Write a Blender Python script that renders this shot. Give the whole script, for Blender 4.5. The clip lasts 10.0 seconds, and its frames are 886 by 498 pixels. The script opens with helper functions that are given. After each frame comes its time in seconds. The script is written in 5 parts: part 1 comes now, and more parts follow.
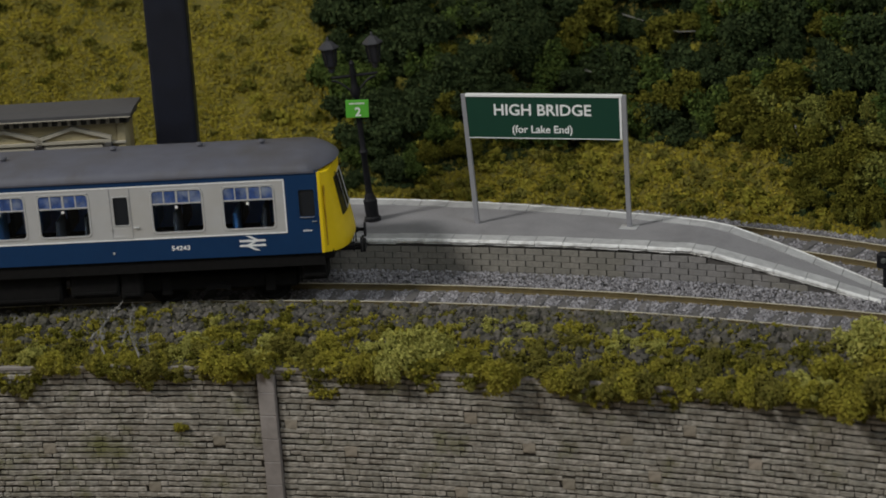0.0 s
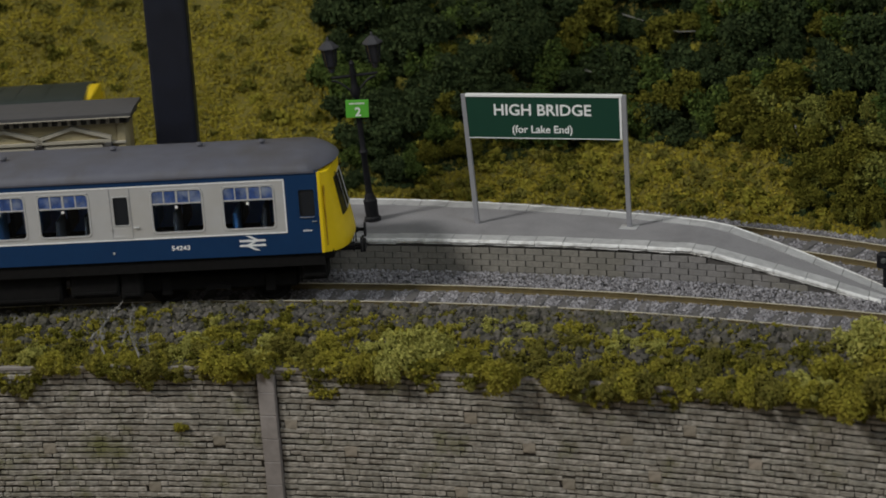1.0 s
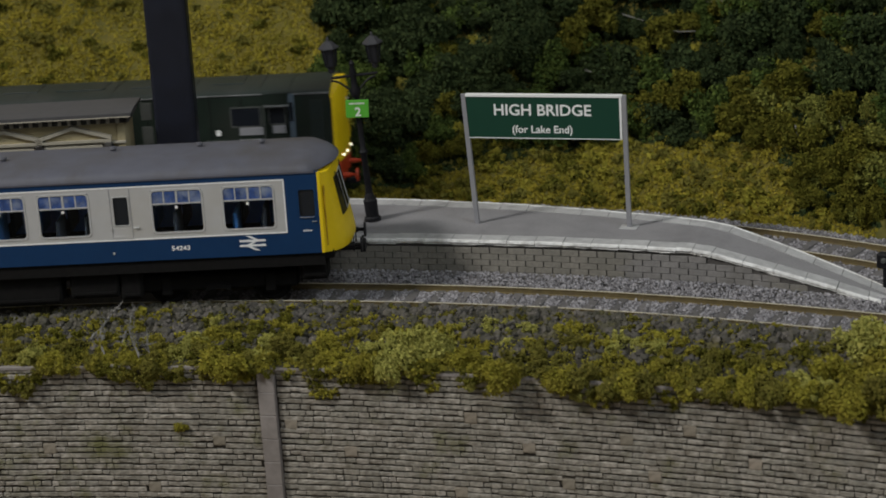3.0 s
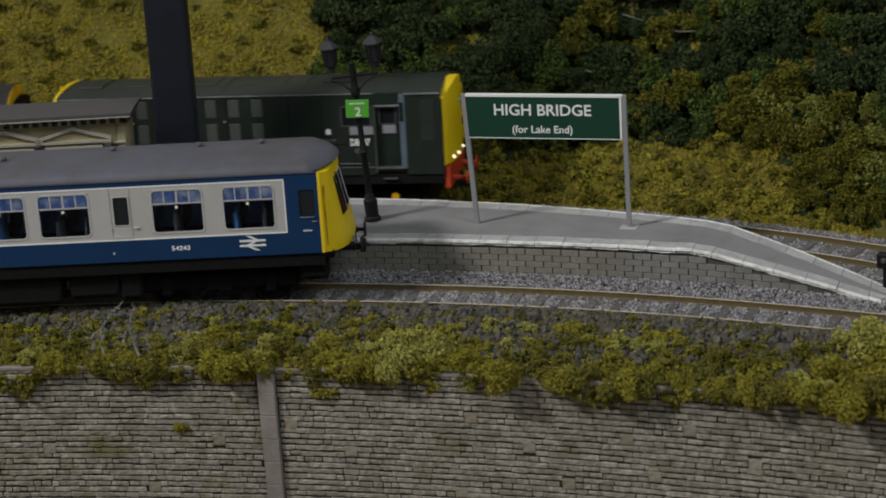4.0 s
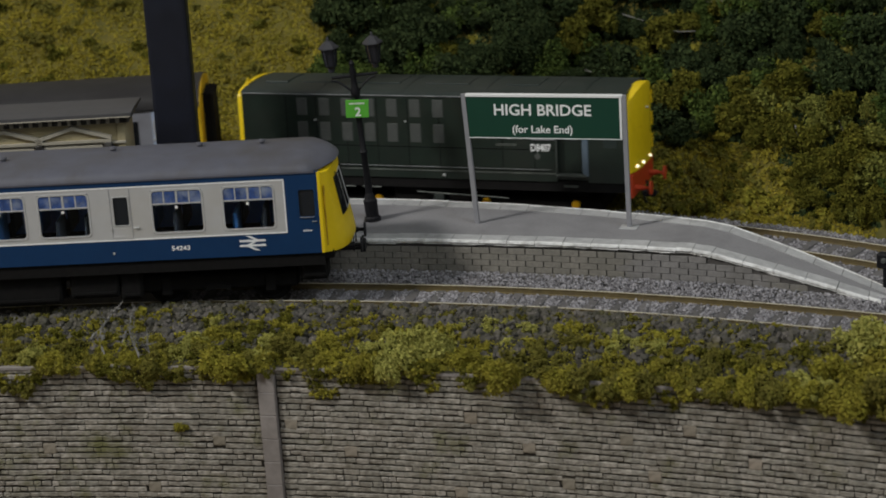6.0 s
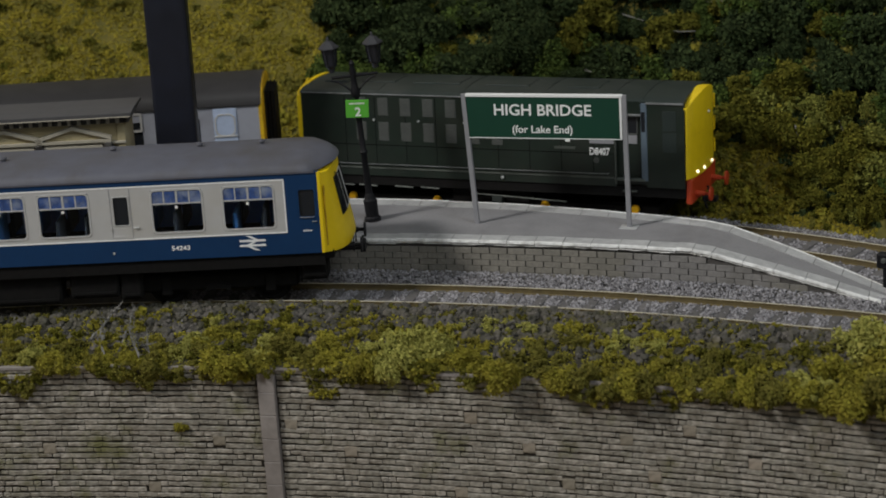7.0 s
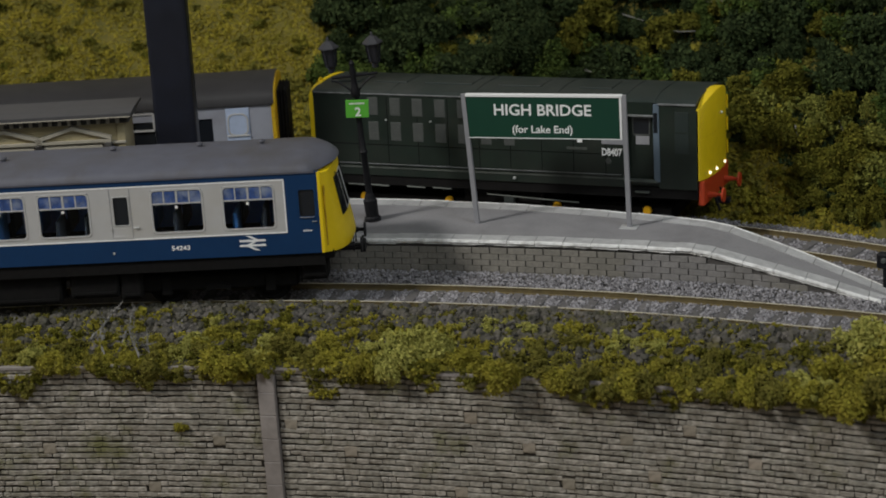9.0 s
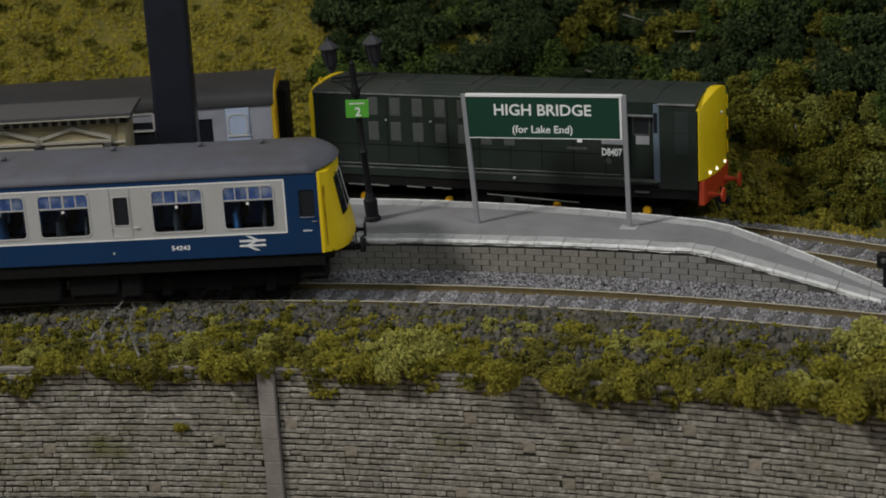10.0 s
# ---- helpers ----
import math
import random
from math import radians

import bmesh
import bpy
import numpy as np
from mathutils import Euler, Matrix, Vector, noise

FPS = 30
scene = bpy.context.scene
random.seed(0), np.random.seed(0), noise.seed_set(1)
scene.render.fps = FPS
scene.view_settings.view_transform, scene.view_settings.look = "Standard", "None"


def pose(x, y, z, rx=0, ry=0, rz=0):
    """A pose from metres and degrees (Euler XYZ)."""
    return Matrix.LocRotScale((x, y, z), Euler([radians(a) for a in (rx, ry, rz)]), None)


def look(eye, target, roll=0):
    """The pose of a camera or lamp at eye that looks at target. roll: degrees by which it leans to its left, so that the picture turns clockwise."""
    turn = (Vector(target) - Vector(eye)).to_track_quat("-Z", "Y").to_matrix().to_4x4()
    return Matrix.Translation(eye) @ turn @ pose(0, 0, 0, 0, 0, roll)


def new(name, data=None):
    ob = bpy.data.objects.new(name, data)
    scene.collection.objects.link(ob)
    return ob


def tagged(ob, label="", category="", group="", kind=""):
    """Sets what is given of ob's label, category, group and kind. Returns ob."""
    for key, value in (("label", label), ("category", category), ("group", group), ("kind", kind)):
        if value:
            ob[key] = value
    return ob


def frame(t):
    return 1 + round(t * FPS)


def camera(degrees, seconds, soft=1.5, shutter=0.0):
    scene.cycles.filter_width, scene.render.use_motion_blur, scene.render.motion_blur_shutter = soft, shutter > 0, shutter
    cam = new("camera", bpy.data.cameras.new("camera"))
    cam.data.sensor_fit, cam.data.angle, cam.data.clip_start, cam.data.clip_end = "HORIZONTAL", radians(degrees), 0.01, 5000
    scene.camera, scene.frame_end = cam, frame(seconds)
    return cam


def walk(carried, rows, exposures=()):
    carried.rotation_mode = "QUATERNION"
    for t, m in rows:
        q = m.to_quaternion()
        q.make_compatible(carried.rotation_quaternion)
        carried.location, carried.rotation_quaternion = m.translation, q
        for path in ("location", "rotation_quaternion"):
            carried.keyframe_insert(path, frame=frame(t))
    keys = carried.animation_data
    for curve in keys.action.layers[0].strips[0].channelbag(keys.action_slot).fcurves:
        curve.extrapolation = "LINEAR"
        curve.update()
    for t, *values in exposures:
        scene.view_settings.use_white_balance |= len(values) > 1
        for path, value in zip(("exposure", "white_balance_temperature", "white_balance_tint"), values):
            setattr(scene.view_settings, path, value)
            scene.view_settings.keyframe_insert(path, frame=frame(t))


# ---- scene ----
# ---------------------------------------------------------------- camera
MM = 0.001
EYE = (0.0, -0.6394, 0.2179)
cam = camera(24, 10.0, soft=1.8, shutter=0.8)
cam.data.dof.use_dof, cam.data.dof.focus_distance, cam.data.dof.aperture_fstop = True, 0.69, 24.0
VIEW = look(EYE, (0.0, EYE[1] + math.cos(radians(17.5)), EYE[2] - math.sin(radians(17.5))), -3.5)
walk(cam, [(0, VIEW), (10, VIEW)])

# ---------------------------------------------------------------- light
world = bpy.data.worlds.new("room_air")
scene.world = world
world.use_nodes = True
world.node_tree.nodes["Background"].inputs["Color"].default_value = (0.75, 0.87, 1.0, 1)
world.node_tree.nodes["Background"].inputs["Strength"].default_value = 0.18


def area_lamp(name, eye, target, size, watts, colour):
    d = bpy.data.lights.new(name, "AREA")
    d.shape, d.size, d.energy, d.color = "DISK", size, watts, colour
    ob = new(name, d)
    ob.matrix_world = look(eye, target)
    return tagged(ob, kind="structure")


area_lamp("spot_lamp", (-1.28, -0.58, 1.30), (0.0, 0.0, 0.0), 0.30, 23.0, (0.985, 0.965, 0.91))
# unseen fill added at the front right to brighten faces turned that way
area_lamp("ceiling_lamp", (0.75, -1.05, 1.35), (0.0, -0.02, 0.0), 0.9, 9.8, (0.87, 0.95, 1.0))
scene.view_settings.exposure = 0.0


# ---------------------------------------------------------------- materials
def mat(name, colour, rough=0.6, metal=0.0, vary=0.12, grain=600.0, bump=0.15, island=0.0, stain_or_sheen=None, stain_or_sheen_scale=40.0,
        spec=0.5, per_object=0.0, alpha_glass=False, emit=0.0, bump_dist=0.0002, placed=False, moss=None, moss_scale=45.0):
    """A node material: colour varied by grain, stains, painted reflections, islands or objects, with fine relief.
    Scales are per metre.
    """
    m = bpy.data.materials.new(name)
    m.use_nodes = True
    nt = m.node_tree
    b = nt.nodes["Principled BSDF"]
    co = nt.nodes.new("ShaderNodeTexCoord").outputs["Object"]
    if placed:      # the pattern runs on from piece to piece
        co = nt.nodes.new("ShaderNodeNewGeometry").outputs["Position"]
    n1 = nt.nodes.new("ShaderNodeTexNoise")
    n1.inputs["Scale"].default_value, n1.inputs["Detail"].default_value = grain, 4
    nt.links.new(co, n1.inputs["Vector"])
    rgb = nt.nodes.new("ShaderNodeRGB")
    rgb.outputs[0].default_value = (*colour, 1)
    hsv = nt.nodes.new("ShaderNodeHueSaturation")
    nt.links.new(rgb.outputs[0], hsv.inputs["Color"])
    mp = nt.nodes.new("ShaderNodeMapRange")
    mp.inputs["From Min"].default_value, mp.inputs["From Max"].default_value = 0.25, 0.75
    mp.inputs["To Min"].default_value, mp.inputs["To Max"].default_value = 1 - vary, 1 + vary
    nt.links.new(n1.outputs["Fac"], mp.inputs["Value"])
    value = mp.outputs[0]
    if island or per_object:
        src = nt.nodes.new("ShaderNodeNewGeometry").outputs["Random Per Island"] if island else nt.nodes.new("ShaderNodeObjectInfo").outputs["Random"]
        k = island or per_object
        m2 = nt.nodes.new("ShaderNodeMapRange")
        m2.inputs["To Min"].default_value, m2.inputs["To Max"].default_value = 1 - k, 1 + k
        nt.links.new(src, m2.inputs["Value"])
        mul = nt.nodes.new("ShaderNodeMath")
        mul.operation = "MULTIPLY"
        nt.links.new(value, mul.inputs[0])
        nt.links.new(m2.outputs[0], mul.inputs[1])
        value = mul.outputs[0]
        m3 = nt.nodes.new("ShaderNodeMapRange")
        m3.inputs["To Min"].default_value, m3.inputs["To Max"].default_value = 0.5 + 0.024 * min(1, k * 2), 0.5 - 0.024 * min(1, k * 2)
        nt.links.new(src, m3.inputs["Value"])
        nt.links.new(m3.outputs[0], hsv.inputs["Hue"])
    nt.links.new(value, hsv.inputs["Value"])
    col = hsv.outputs[0]
    for spot, spot_scale, low, high in ((stain_or_sheen, stain_or_sheen_scale, 0.45, 0.72), (moss, moss_scale, 0.56, 0.74)):
        if not spot:
            continue
        n2 = nt.nodes.new("ShaderNodeTexNoise")
        n2.inputs["Scale"].default_value, n2.inputs["Detail"].default_value, n2.inputs["Roughness"].default_value = spot_scale, 6, 0.65
        nt.links.new(co, n2.inputs["Vector"])
        ramp = nt.nodes.new("ShaderNodeMapRange")
        ramp.inputs["From Min"].default_value, ramp.inputs["From Max"].default_value = low, high
        nt.links.new(n2.outputs["Fac"], ramp.inputs["Value"])
        mix = nt.nodes.new("ShaderNodeMix")
        mix.data_type = "RGBA"
        nt.links.new(ramp.outputs[0], mix.inputs[0])
        nt.links.new(col, mix.inputs[6])
        mix.inputs[7].default_value = (*spot, 1)
        col = mix.outputs[2]
    nt.links.new(col, b.inputs["Base Color"])
    b.inputs["Roughness"].default_value, b.inputs["Metallic"].default_value = rough, metal
    b.inputs["Specular IOR Level"].default_value = spec
    if bump:
        bp = nt.nodes.new("ShaderNodeBump")
        bp.inputs["Strength"].default_value, bp.inputs["Distance"].default_value = bump, bump_dist
        nt.links.new(n1.outputs["Fac"], bp.inputs["Height"])
        nt.links.new(bp.outputs[0], b.inputs["Normal"])
    if alpha_glass:
        b.inputs["Transmission Weight"].default_value, b.inputs["IOR"].default_value = 1.0, 1.2
    if emit:
        b.inputs["Emission Color"].default_value, b.inputs["Emission Strength"].default_value = (*colour, 1), emit
    return m


M = dict(
    blue=mat("rail_blue_paint", (0.005, 0.034, 0.105), 0.45, vary=0.06, grain=250, bump=0.03, spec=0.3),
    white=mat("grey_white_paint", (0.46, 0.455, 0.455), 0.42, vary=0.04, grain=250, bump=0.03, stain_or_sheen=(0.44, 0.42, 0.39), stain_or_sheen_scale=60),
    roof=mat("weathered_roof_grey", (0.094, 0.097, 0.124), 0.6, vary=0.09, grain=220, bump=0.06, stain_or_sheen=(0.075, 0.07, 0.072), stain_or_sheen_scale=45),
    yellow=mat("warning_yellow_paint", (0.80, 0.57, 0.008), 0.42, vary=0.05, grain=300, bump=0.03),
    yellow_dark=mat("worn_yellow_paint", (0.70, 0.44, 0.01), 0.5, vary=0.12, grain=300, bump=0.05, stain_or_sheen=(0.12, 0.05, 0.012), stain_or_sheen_scale=150),
    black=mat("black_underframe", (0.0095, 0.009, 0.009), 0.9, vary=0.2, grain=500, bump=0.1, spec=0.12),
    gloss_black=mat("black_enamel", (0.009, 0.009, 0.011), 0.55, vary=0.2, grain=300, bump=0.05, spec=0.2),
    # the bluer blotches are bluish reflections painted into the pillar's colour
    pillar=mat("blue_black_steel", (0.009, 0.010, 0.017), 0.45, vary=0.3, grain=90, bump=0.05, stain_or_sheen=(0.014, 0.018, 0.034), stain_or_sheen_scale=22, spec=0.4),
    chrome=mat("silver_trim", (0.72, 0.73, 0.74), 0.35, 0.6, vary=0.05),
    glass=mat("window_glazing", (0.92, 0.95, 0.98), 0.05, vary=0.0, bump=0.0, alpha_glass=True),
    darkglass=mat("dark_glazing", (0.012, 0.014, 0.018), 0.10, vary=0.0, bump=0.0),
    seat=mat("dark_seat_cloth", (0.02, 0.028, 0.04), 0.9, vary=0.2, grain=1500),
    seat_blue=mat("blue_seat_cloth", (0.02, 0.10, 0.26), 0.9, vary=0.2, grain=1500),
    lining=mat("blue_interior_lining", (0.16, 0.30, 0.72), 0.6, vary=0.15, grain=200),
    loco_green=mat("brunswick_green_paint", (0.0085, 0.0165, 0.0115), 0.45, vary=0.25, grain=160, bump=0.05, stain_or_sheen=(0.018, 0.022, 0.017), stain_or_sheen_scale=50),
    loco_roof=mat("dull_green_roof", (0.014, 0.023, 0.021), 0.5, vary=0.12, grain=200, bump=0.05, stain_or_sheen=(0.034, 0.038, 0.036), stain_or_sheen_scale=45),
    grille=mat("grille_grey", (0.065, 0.07, 0.066), 0.55, vary=0.1, grain=400),
    cream_line=mat("pale_lining", (0.075, 0.085, 0.075), 0.55, vary=0.4, grain=160, stain_or_sheen=(0.03, 0.035, 0.03), stain_or_sheen_scale=120),
    sky_blue=mat("pale_blue_handrail_paint", (0.10, 0.135, 0.175), 0.45, vary=0.1),
    red=mat("buffer_beam_red", (0.48, 0.05, 0.012), 0.45, vary=0.12, grain=300),
    rail_grey=mat("weathered_grey_rail", (0.17, 0.175, 0.18), 0.5, vary=0.25, grain=300, stain_or_sheen=(0.07, 0.075, 0.07), stain_or_sheen_scale=120),
    axle=mat("axle_box_yellow", (0.75, 0.40, 0.01), 0.45, vary=0.08),
    lamp_on=mat("lit_marker_lamp", (1.0, 0.93, 0.66), 0.4, vary=0.0, bump=0.0, emit=1.6),
    coach_grey=mat("coach_grey_paint", (0.30, 0.31, 0.36), 0.5, vary=0.06, grain=200, stain_or_sheen=(0.24, 0.24, 0.27), stain_or_sheen_scale=60),
    coach_roof=mat("coach_black_roof", (0.017, 0.016, 0.018), 0.6, vary=0.15, grain=200, stain_or_sheen=(0.026, 0.024, 0.025), stain_or_sheen_scale=50),
    pale_blue=mat("pale_blue_door_paint", (0.40, 0.47, 0.62), 0.5, vary=0.06),
    tarmac=mat("platform_tarmac", (0.235, 0.23, 0.24), 0.85, vary=0.09, grain=1200, bump=0.2, stain_or_sheen=(0.175, 0.17, 0.18), stain_or_sheen_scale=40),
    slab=mat("whitened_edging_slab", (0.43, 0.43, 0.435), 0.75, vary=0.12, grain=500, bump=0.2, stain_or_sheen=(0.28, 0.28, 0.285), stain_or_sheen_scale=110, per_object=0.07, placed=True),
    edge_white=mat("white_edge_paint", (0.85, 0.85, 0.85), 0.7, vary=0.12, grain=700, bump=0.2, stain_or_sheen=(0.42, 0.41, 0.40), stain_or_sheen_scale=240, placed=True),
    brick=mat("grey_platform_brick", (0.215, 0.205, 0.20), 0.85, vary=0.16, grain=900, bump=0.3, per_object=0.10, stain_or_sheen=(0.135, 0.128, 0.118), stain_or_sheen_scale=60, placed=True, moss=(0.22, 0.205, 0.165), moss_scale=28),
    brick_pale=mat("buff_grey_platform_brick", (0.215, 0.20, 0.175), 0.85, vary=0.2, grain=900, bump=0.3, per_object=0.08, stain_or_sheen=(0.165, 0.155, 0.135), stain_or_sheen_scale=60, placed=True),
    mortar=mat("dark_mortar", (0.052, 0.046, 0.039), 0.95, vary=0.2, grain=1500, bump=0.3),
    stone=mat("brown_grey_stone", (0.275, 0.255, 0.222), 0.85, vary=0.5, grain=700, bump=0.9, per_object=0.20, stain_or_sheen=(0.15, 0.132, 0.105), stain_or_sheen_scale=230, placed=True, moss=(0.125, 0.122, 0.05), moss_scale=70),
    stone_field=mat("brown_grey_stone_field", (0.275, 0.255, 0.222), 0.85, vary=0.5, grain=700, bump=0.9, island=0.20, stain_or_sheen=(0.15, 0.132, 0.105), stain_or_sheen_scale=230, placed=True, moss=(0.125, 0.122, 0.05), moss_scale=70),
    through_stone=mat("buff_through_stone", (0.23, 0.20, 0.16), 0.85, vary=0.15, grain=900, bump=0.4, per_object=0.2),
    pilaster=mat("smooth_grey_pilaster", (0.25, 0.225, 0.215), 0.8, vary=0.10, grain=500, bump=0.25, stain_or_sheen=(0.17, 0.15, 0.14), stain_or_sheen_scale=60, placed=True),
    rail_side=mat("rusty_rail_steel", (0.12, 0.09, 0.036), 0.8, 0.0, vary=0.2, grain=500, stain_or_sheen=(0.10, 0.075, 0.04), stain_or_sheen_scale=90),
    rail_head=mat("worn_rail_head", (0.48, 0.44, 0.34), 0.5, 0.2, vary=0.1, grain=300),
    sleeper=mat("grey_brown_sleeper", (0.115, 0.108, 0.108), 0.85, vary=0.2, grain=900, bump=0.3, per_object=0.2),
    ballast=mat("ballast_grey", (0.26, 0.25, 0.265), 0.9, vary=0.2, grain=1200, bump=0.3, island=0.5),
    ballast_bed=mat("ballast_bed", (0.12, 0.115, 0.12), 0.95, vary=0.25, grain=1200, bump=0.5),
    rock=mat("bank_rock", (0.082, 0.075, 0.066), 0.85, vary=0.4, grain=700, bump=0.8, island=0.5, stain_or_sheen=(0.055, 0.052, 0.02), stain_or_sheen_scale=110, moss=(0.10, 0.085, 0.016), moss_scale=70, bump_dist=0.0004),
    soil=mat("dark_soil", (0.026, 0.023, 0.014), 0.95, vary=0.3, grain=700, bump=0.5, stain_or_sheen=(0.06, 0.055, 0.02), stain_or_sheen_scale=80),
    turf=mat("olive_turf", (0.12, 0.10, 0.015), 0.95, vary=0.25, grain=350, bump=0.6, stain_or_sheen=(0.06, 0.06, 0.010), stain_or_sheen_scale=35),
    turf_flock=mat("olive_flock", (0.25, 0.208, 0.025), 0.95, vary=0.22, grain=110, bump=0.0, island=0.16, stain_or_sheen=(0.145, 0.12, 0.018), stain_or_sheen_scale=55, spec=0.15, moss=(0.165, 0.165, 0.024), moss_scale=28),
    bank_green=mat("yellow_green_foam", (0.25, 0.225, 0.03), 0.95, vary=0.32, grain=190, bump=0.0, island=0.2, stain_or_sheen=(0.14, 0.12, 0.022), stain_or_sheen_scale=120, spec=0.15),
    leaf_a=mat("mid_green_foam", (0.056, 0.084, 0.017), 0.95, vary=0.32, grain=190, bump=0.0, island=0.35, spec=0.15),
    leaf_b=mat("yellow_foam", (0.098, 0.094, 0.012), 0.95, vary=0.32, grain=190, bump=0.0, island=0.3, spec=0.15),
    leaf_c=mat("dark_green_foam", (0.029, 0.044, 0.015), 0.95, vary=0.32, grain=190, bump=0.0, island=0.4, spec=0.15),
    leaf_d=mat("light_green_foam", (0.14, 0.145, 0.03), 0.95, vary=0.32, grain=190, bump=0.0, island=0.3, spec=0.15),
    bank_dark=mat("olive_foam", (0.145, 0.132, 0.026), 0.95, vary=0.32, grain=190, bump=0.0, island=0.2, spec=0.15),
    bank_pale=mat("pale_green_foam", (0.31, 0.30, 0.075), 0.95, vary=0.32, grain=190, bump=0.0, island=0.2, spec=0.15),
    platform_core=mat("platform_mortar", (0.085, 0.08, 0.078), 0.95, vary=0.2, grain=1500, bump=0.3),
    # blue with pale patches: the glass's reflection is put into the pane's colour
    vent_pane=mat("ventilator_painted_reflection", (0.04, 0.08, 0.24), 0.12, vary=0.5, grain=400, bump=0.0, stain_or_sheen=(0.25, 0.29, 0.38), stain_or_sheen_scale=260),
    twig=mat("grey_twig", (0.17, 0.163, 0.15), 0.9, vary=0.2, grain=800),
    stucco=mat("cream_stucco", (0.40, 0.34, 0.205), 0.8, vary=0.07, grain=500, bump=0.15, stain_or_sheen=(0.40, 0.33, 0.18), stain_or_sheen_scale=60),
    trim=mat("pale_stone_trim", (0.39, 0.355, 0.285), 0.75, vary=0.08, grain=500, bump=0.1),
    slate=mat("building_slate", (0.066, 0.064, 0.068), 0.7, vary=0.12, grain=300, bump=0.2, stain_or_sheen=(0.07, 0.067, 0.068), stain_or_sheen_scale=50),
    dentil=mat("dark_grey_trim", (0.07, 0.065, 0.06), 0.7, vary=0.15),
    sign_green=mat("dark_green_sign", (0.005, 0.045, 0.027), 0.4, vary=0.05, grain=200, bump=0.02),
    sign_white=mat("sign_white", (0.80, 0.80, 0.80), 0.5, vary=0.03, bump=0.0),
    post_grey=mat("grey_post_paint", (0.25, 0.25, 0.27), 0.5, vary=0.08, grain=300),
    lime=mat("bright_green_sign", (0.10, 0.42, 0.04), 0.45, vary=0.04),
    lantern_cap=mat("dull_grey_cap", (0.03, 0.03, 0.036), 0.55, vary=0.1),
    lantern=mat("lantern_glass", (0.02, 0.02, 0.025), 0.15, vary=0.1, bump=0.0),
    board=mat("layout_baseboard", (0.22, 0.16, 0.10), 0.8, vary=0.15, grain=60, bump=0.1),
    plaster=mat("room_wall_paint", (0.45, 0.44, 0.42), 0.9, vary=0.05, grain=8, bump=0.05),
    carpet=mat("room_floor", (0.12, 0.11, 0.10), 0.95, vary=0.2, grain=30, bump=0.1),
)


# ---------------------------------------------------------------- mesh helpers (lengths in mm)
def link(name, me, material, parent=None, label=""):
    if not me.materials:
        me.materials.append(material)
    ob = new(name, me)
    if parent:
        ob.parent = parent
    if label:
        tagged(ob, label)
    return ob


def part(name, bm, material, parent, label="", smooth=False):
    me = bpy.data.meshes.new(name)
    bmesh.ops.recalc_face_normals(bm, faces=bm.faces)
    bmesh.ops.scale(bm, vec=(MM, MM, MM), verts=bm.verts)
    for f in bm.faces:
        f.smooth = smooth
    bm.to_mesh(me)
    bm.free()
    if smooth:
        me.set_sharp_from_angle(angle=radians(40))
    return link(name, me, material, parent, label)


def thing(name, m, label, category, group="", kind=""):
    ob = new(name)
    ob.empty_display_size = 0.01
    ob.matrix_basis = m
    return tagged(ob, label, category, group, kind)


def at(x, y, z, rz=0, rx=0, ry=0):
    return pose(x * MM, y * MM, z * MM, rx, ry, rz)


def box(bm, x0, x1, y0, y1, z0, z1, bev=0.0, seg=1):
    r = bmesh.ops.create_cube(bm, size=1)
    vs = r["verts"]
    for v in vs:
        v.co = Vector(((x0 + x1) / 2 + v.co.x * (x1 - x0), (y0 + y1) / 2 + v.co.y * (y1 - y0), (z0 + z1) / 2 + v.co.z * (z1 - z0)))
    if bev:
        es = list({e for v in vs for e in v.link_edges})
        bmesh.ops.bevel(bm, geom=es, offset=bev, segments=seg, affect="EDGES", profile=0.6)
    return bm


def one_box(*a, **k):
    return box(bmesh.new(), *a, **k)


def rod(bm, p, q, r0, r1=None, seg=10):
    """A round bar from p to q."""
    p, q = Vector(p), Vector(q)
    r1 = r0 if r1 is None else r1
    rot = (q - p).to_track_quat("Z", "Y").to_matrix()
    rings = []
    for c, r in ((p, r0), (q, r1)):
        rings.append([bm.verts.new(c + rot @ Vector((r * math.cos(2 * math.pi * i / seg), r * math.sin(2 * math.pi * i / seg), 0))) for i in range(seg)])
    for i in range(seg):
        j = (i + 1) % seg
        bm.faces.new((rings[0][i], rings[0][j], rings[1][j], rings[1][i]))
    bm.faces.new(rings[0][::-1])
    bm.faces.new(rings[1])
    return bm


def lathe(bm, prof, seg=16, centre=(0, 0)):
    """Turned shape from (radius, z) pairs."""
    rings = [[bm.verts.new((centre[0] + r * math.cos(2 * math.pi * i / seg), centre[1] + r * math.sin(2 * math.pi * i / seg), z)) for i in range(seg)] for r, z in prof]
    for a, b in zip(rings, rings[1:]):
        for i in range(seg):
            j = (i + 1) % seg
            bm.faces.new((a[i], a[j], b[j], b[i]))
    bm.faces.new(rings[0][::-1])
    bm.faces.new(rings[-1])
    return bm


def loft(bm, sections, cap=True, closed=True):
    """Skin between outlines with the same count of points."""
    rings = [[bm.verts.new(p) for p in s] for s in sections]
    n = len(rings[0])
    for a, b in zip(rings, rings[1:]):
        for i in range(n if closed else n - 1):
            j = (i + 1) % n
            bm.faces.new((a[i], a[j], b[j], b[i]))
    if cap:
        bm.faces.new(rings[0][::-1])
        bm.faces.new(rings[-1])
    return bm


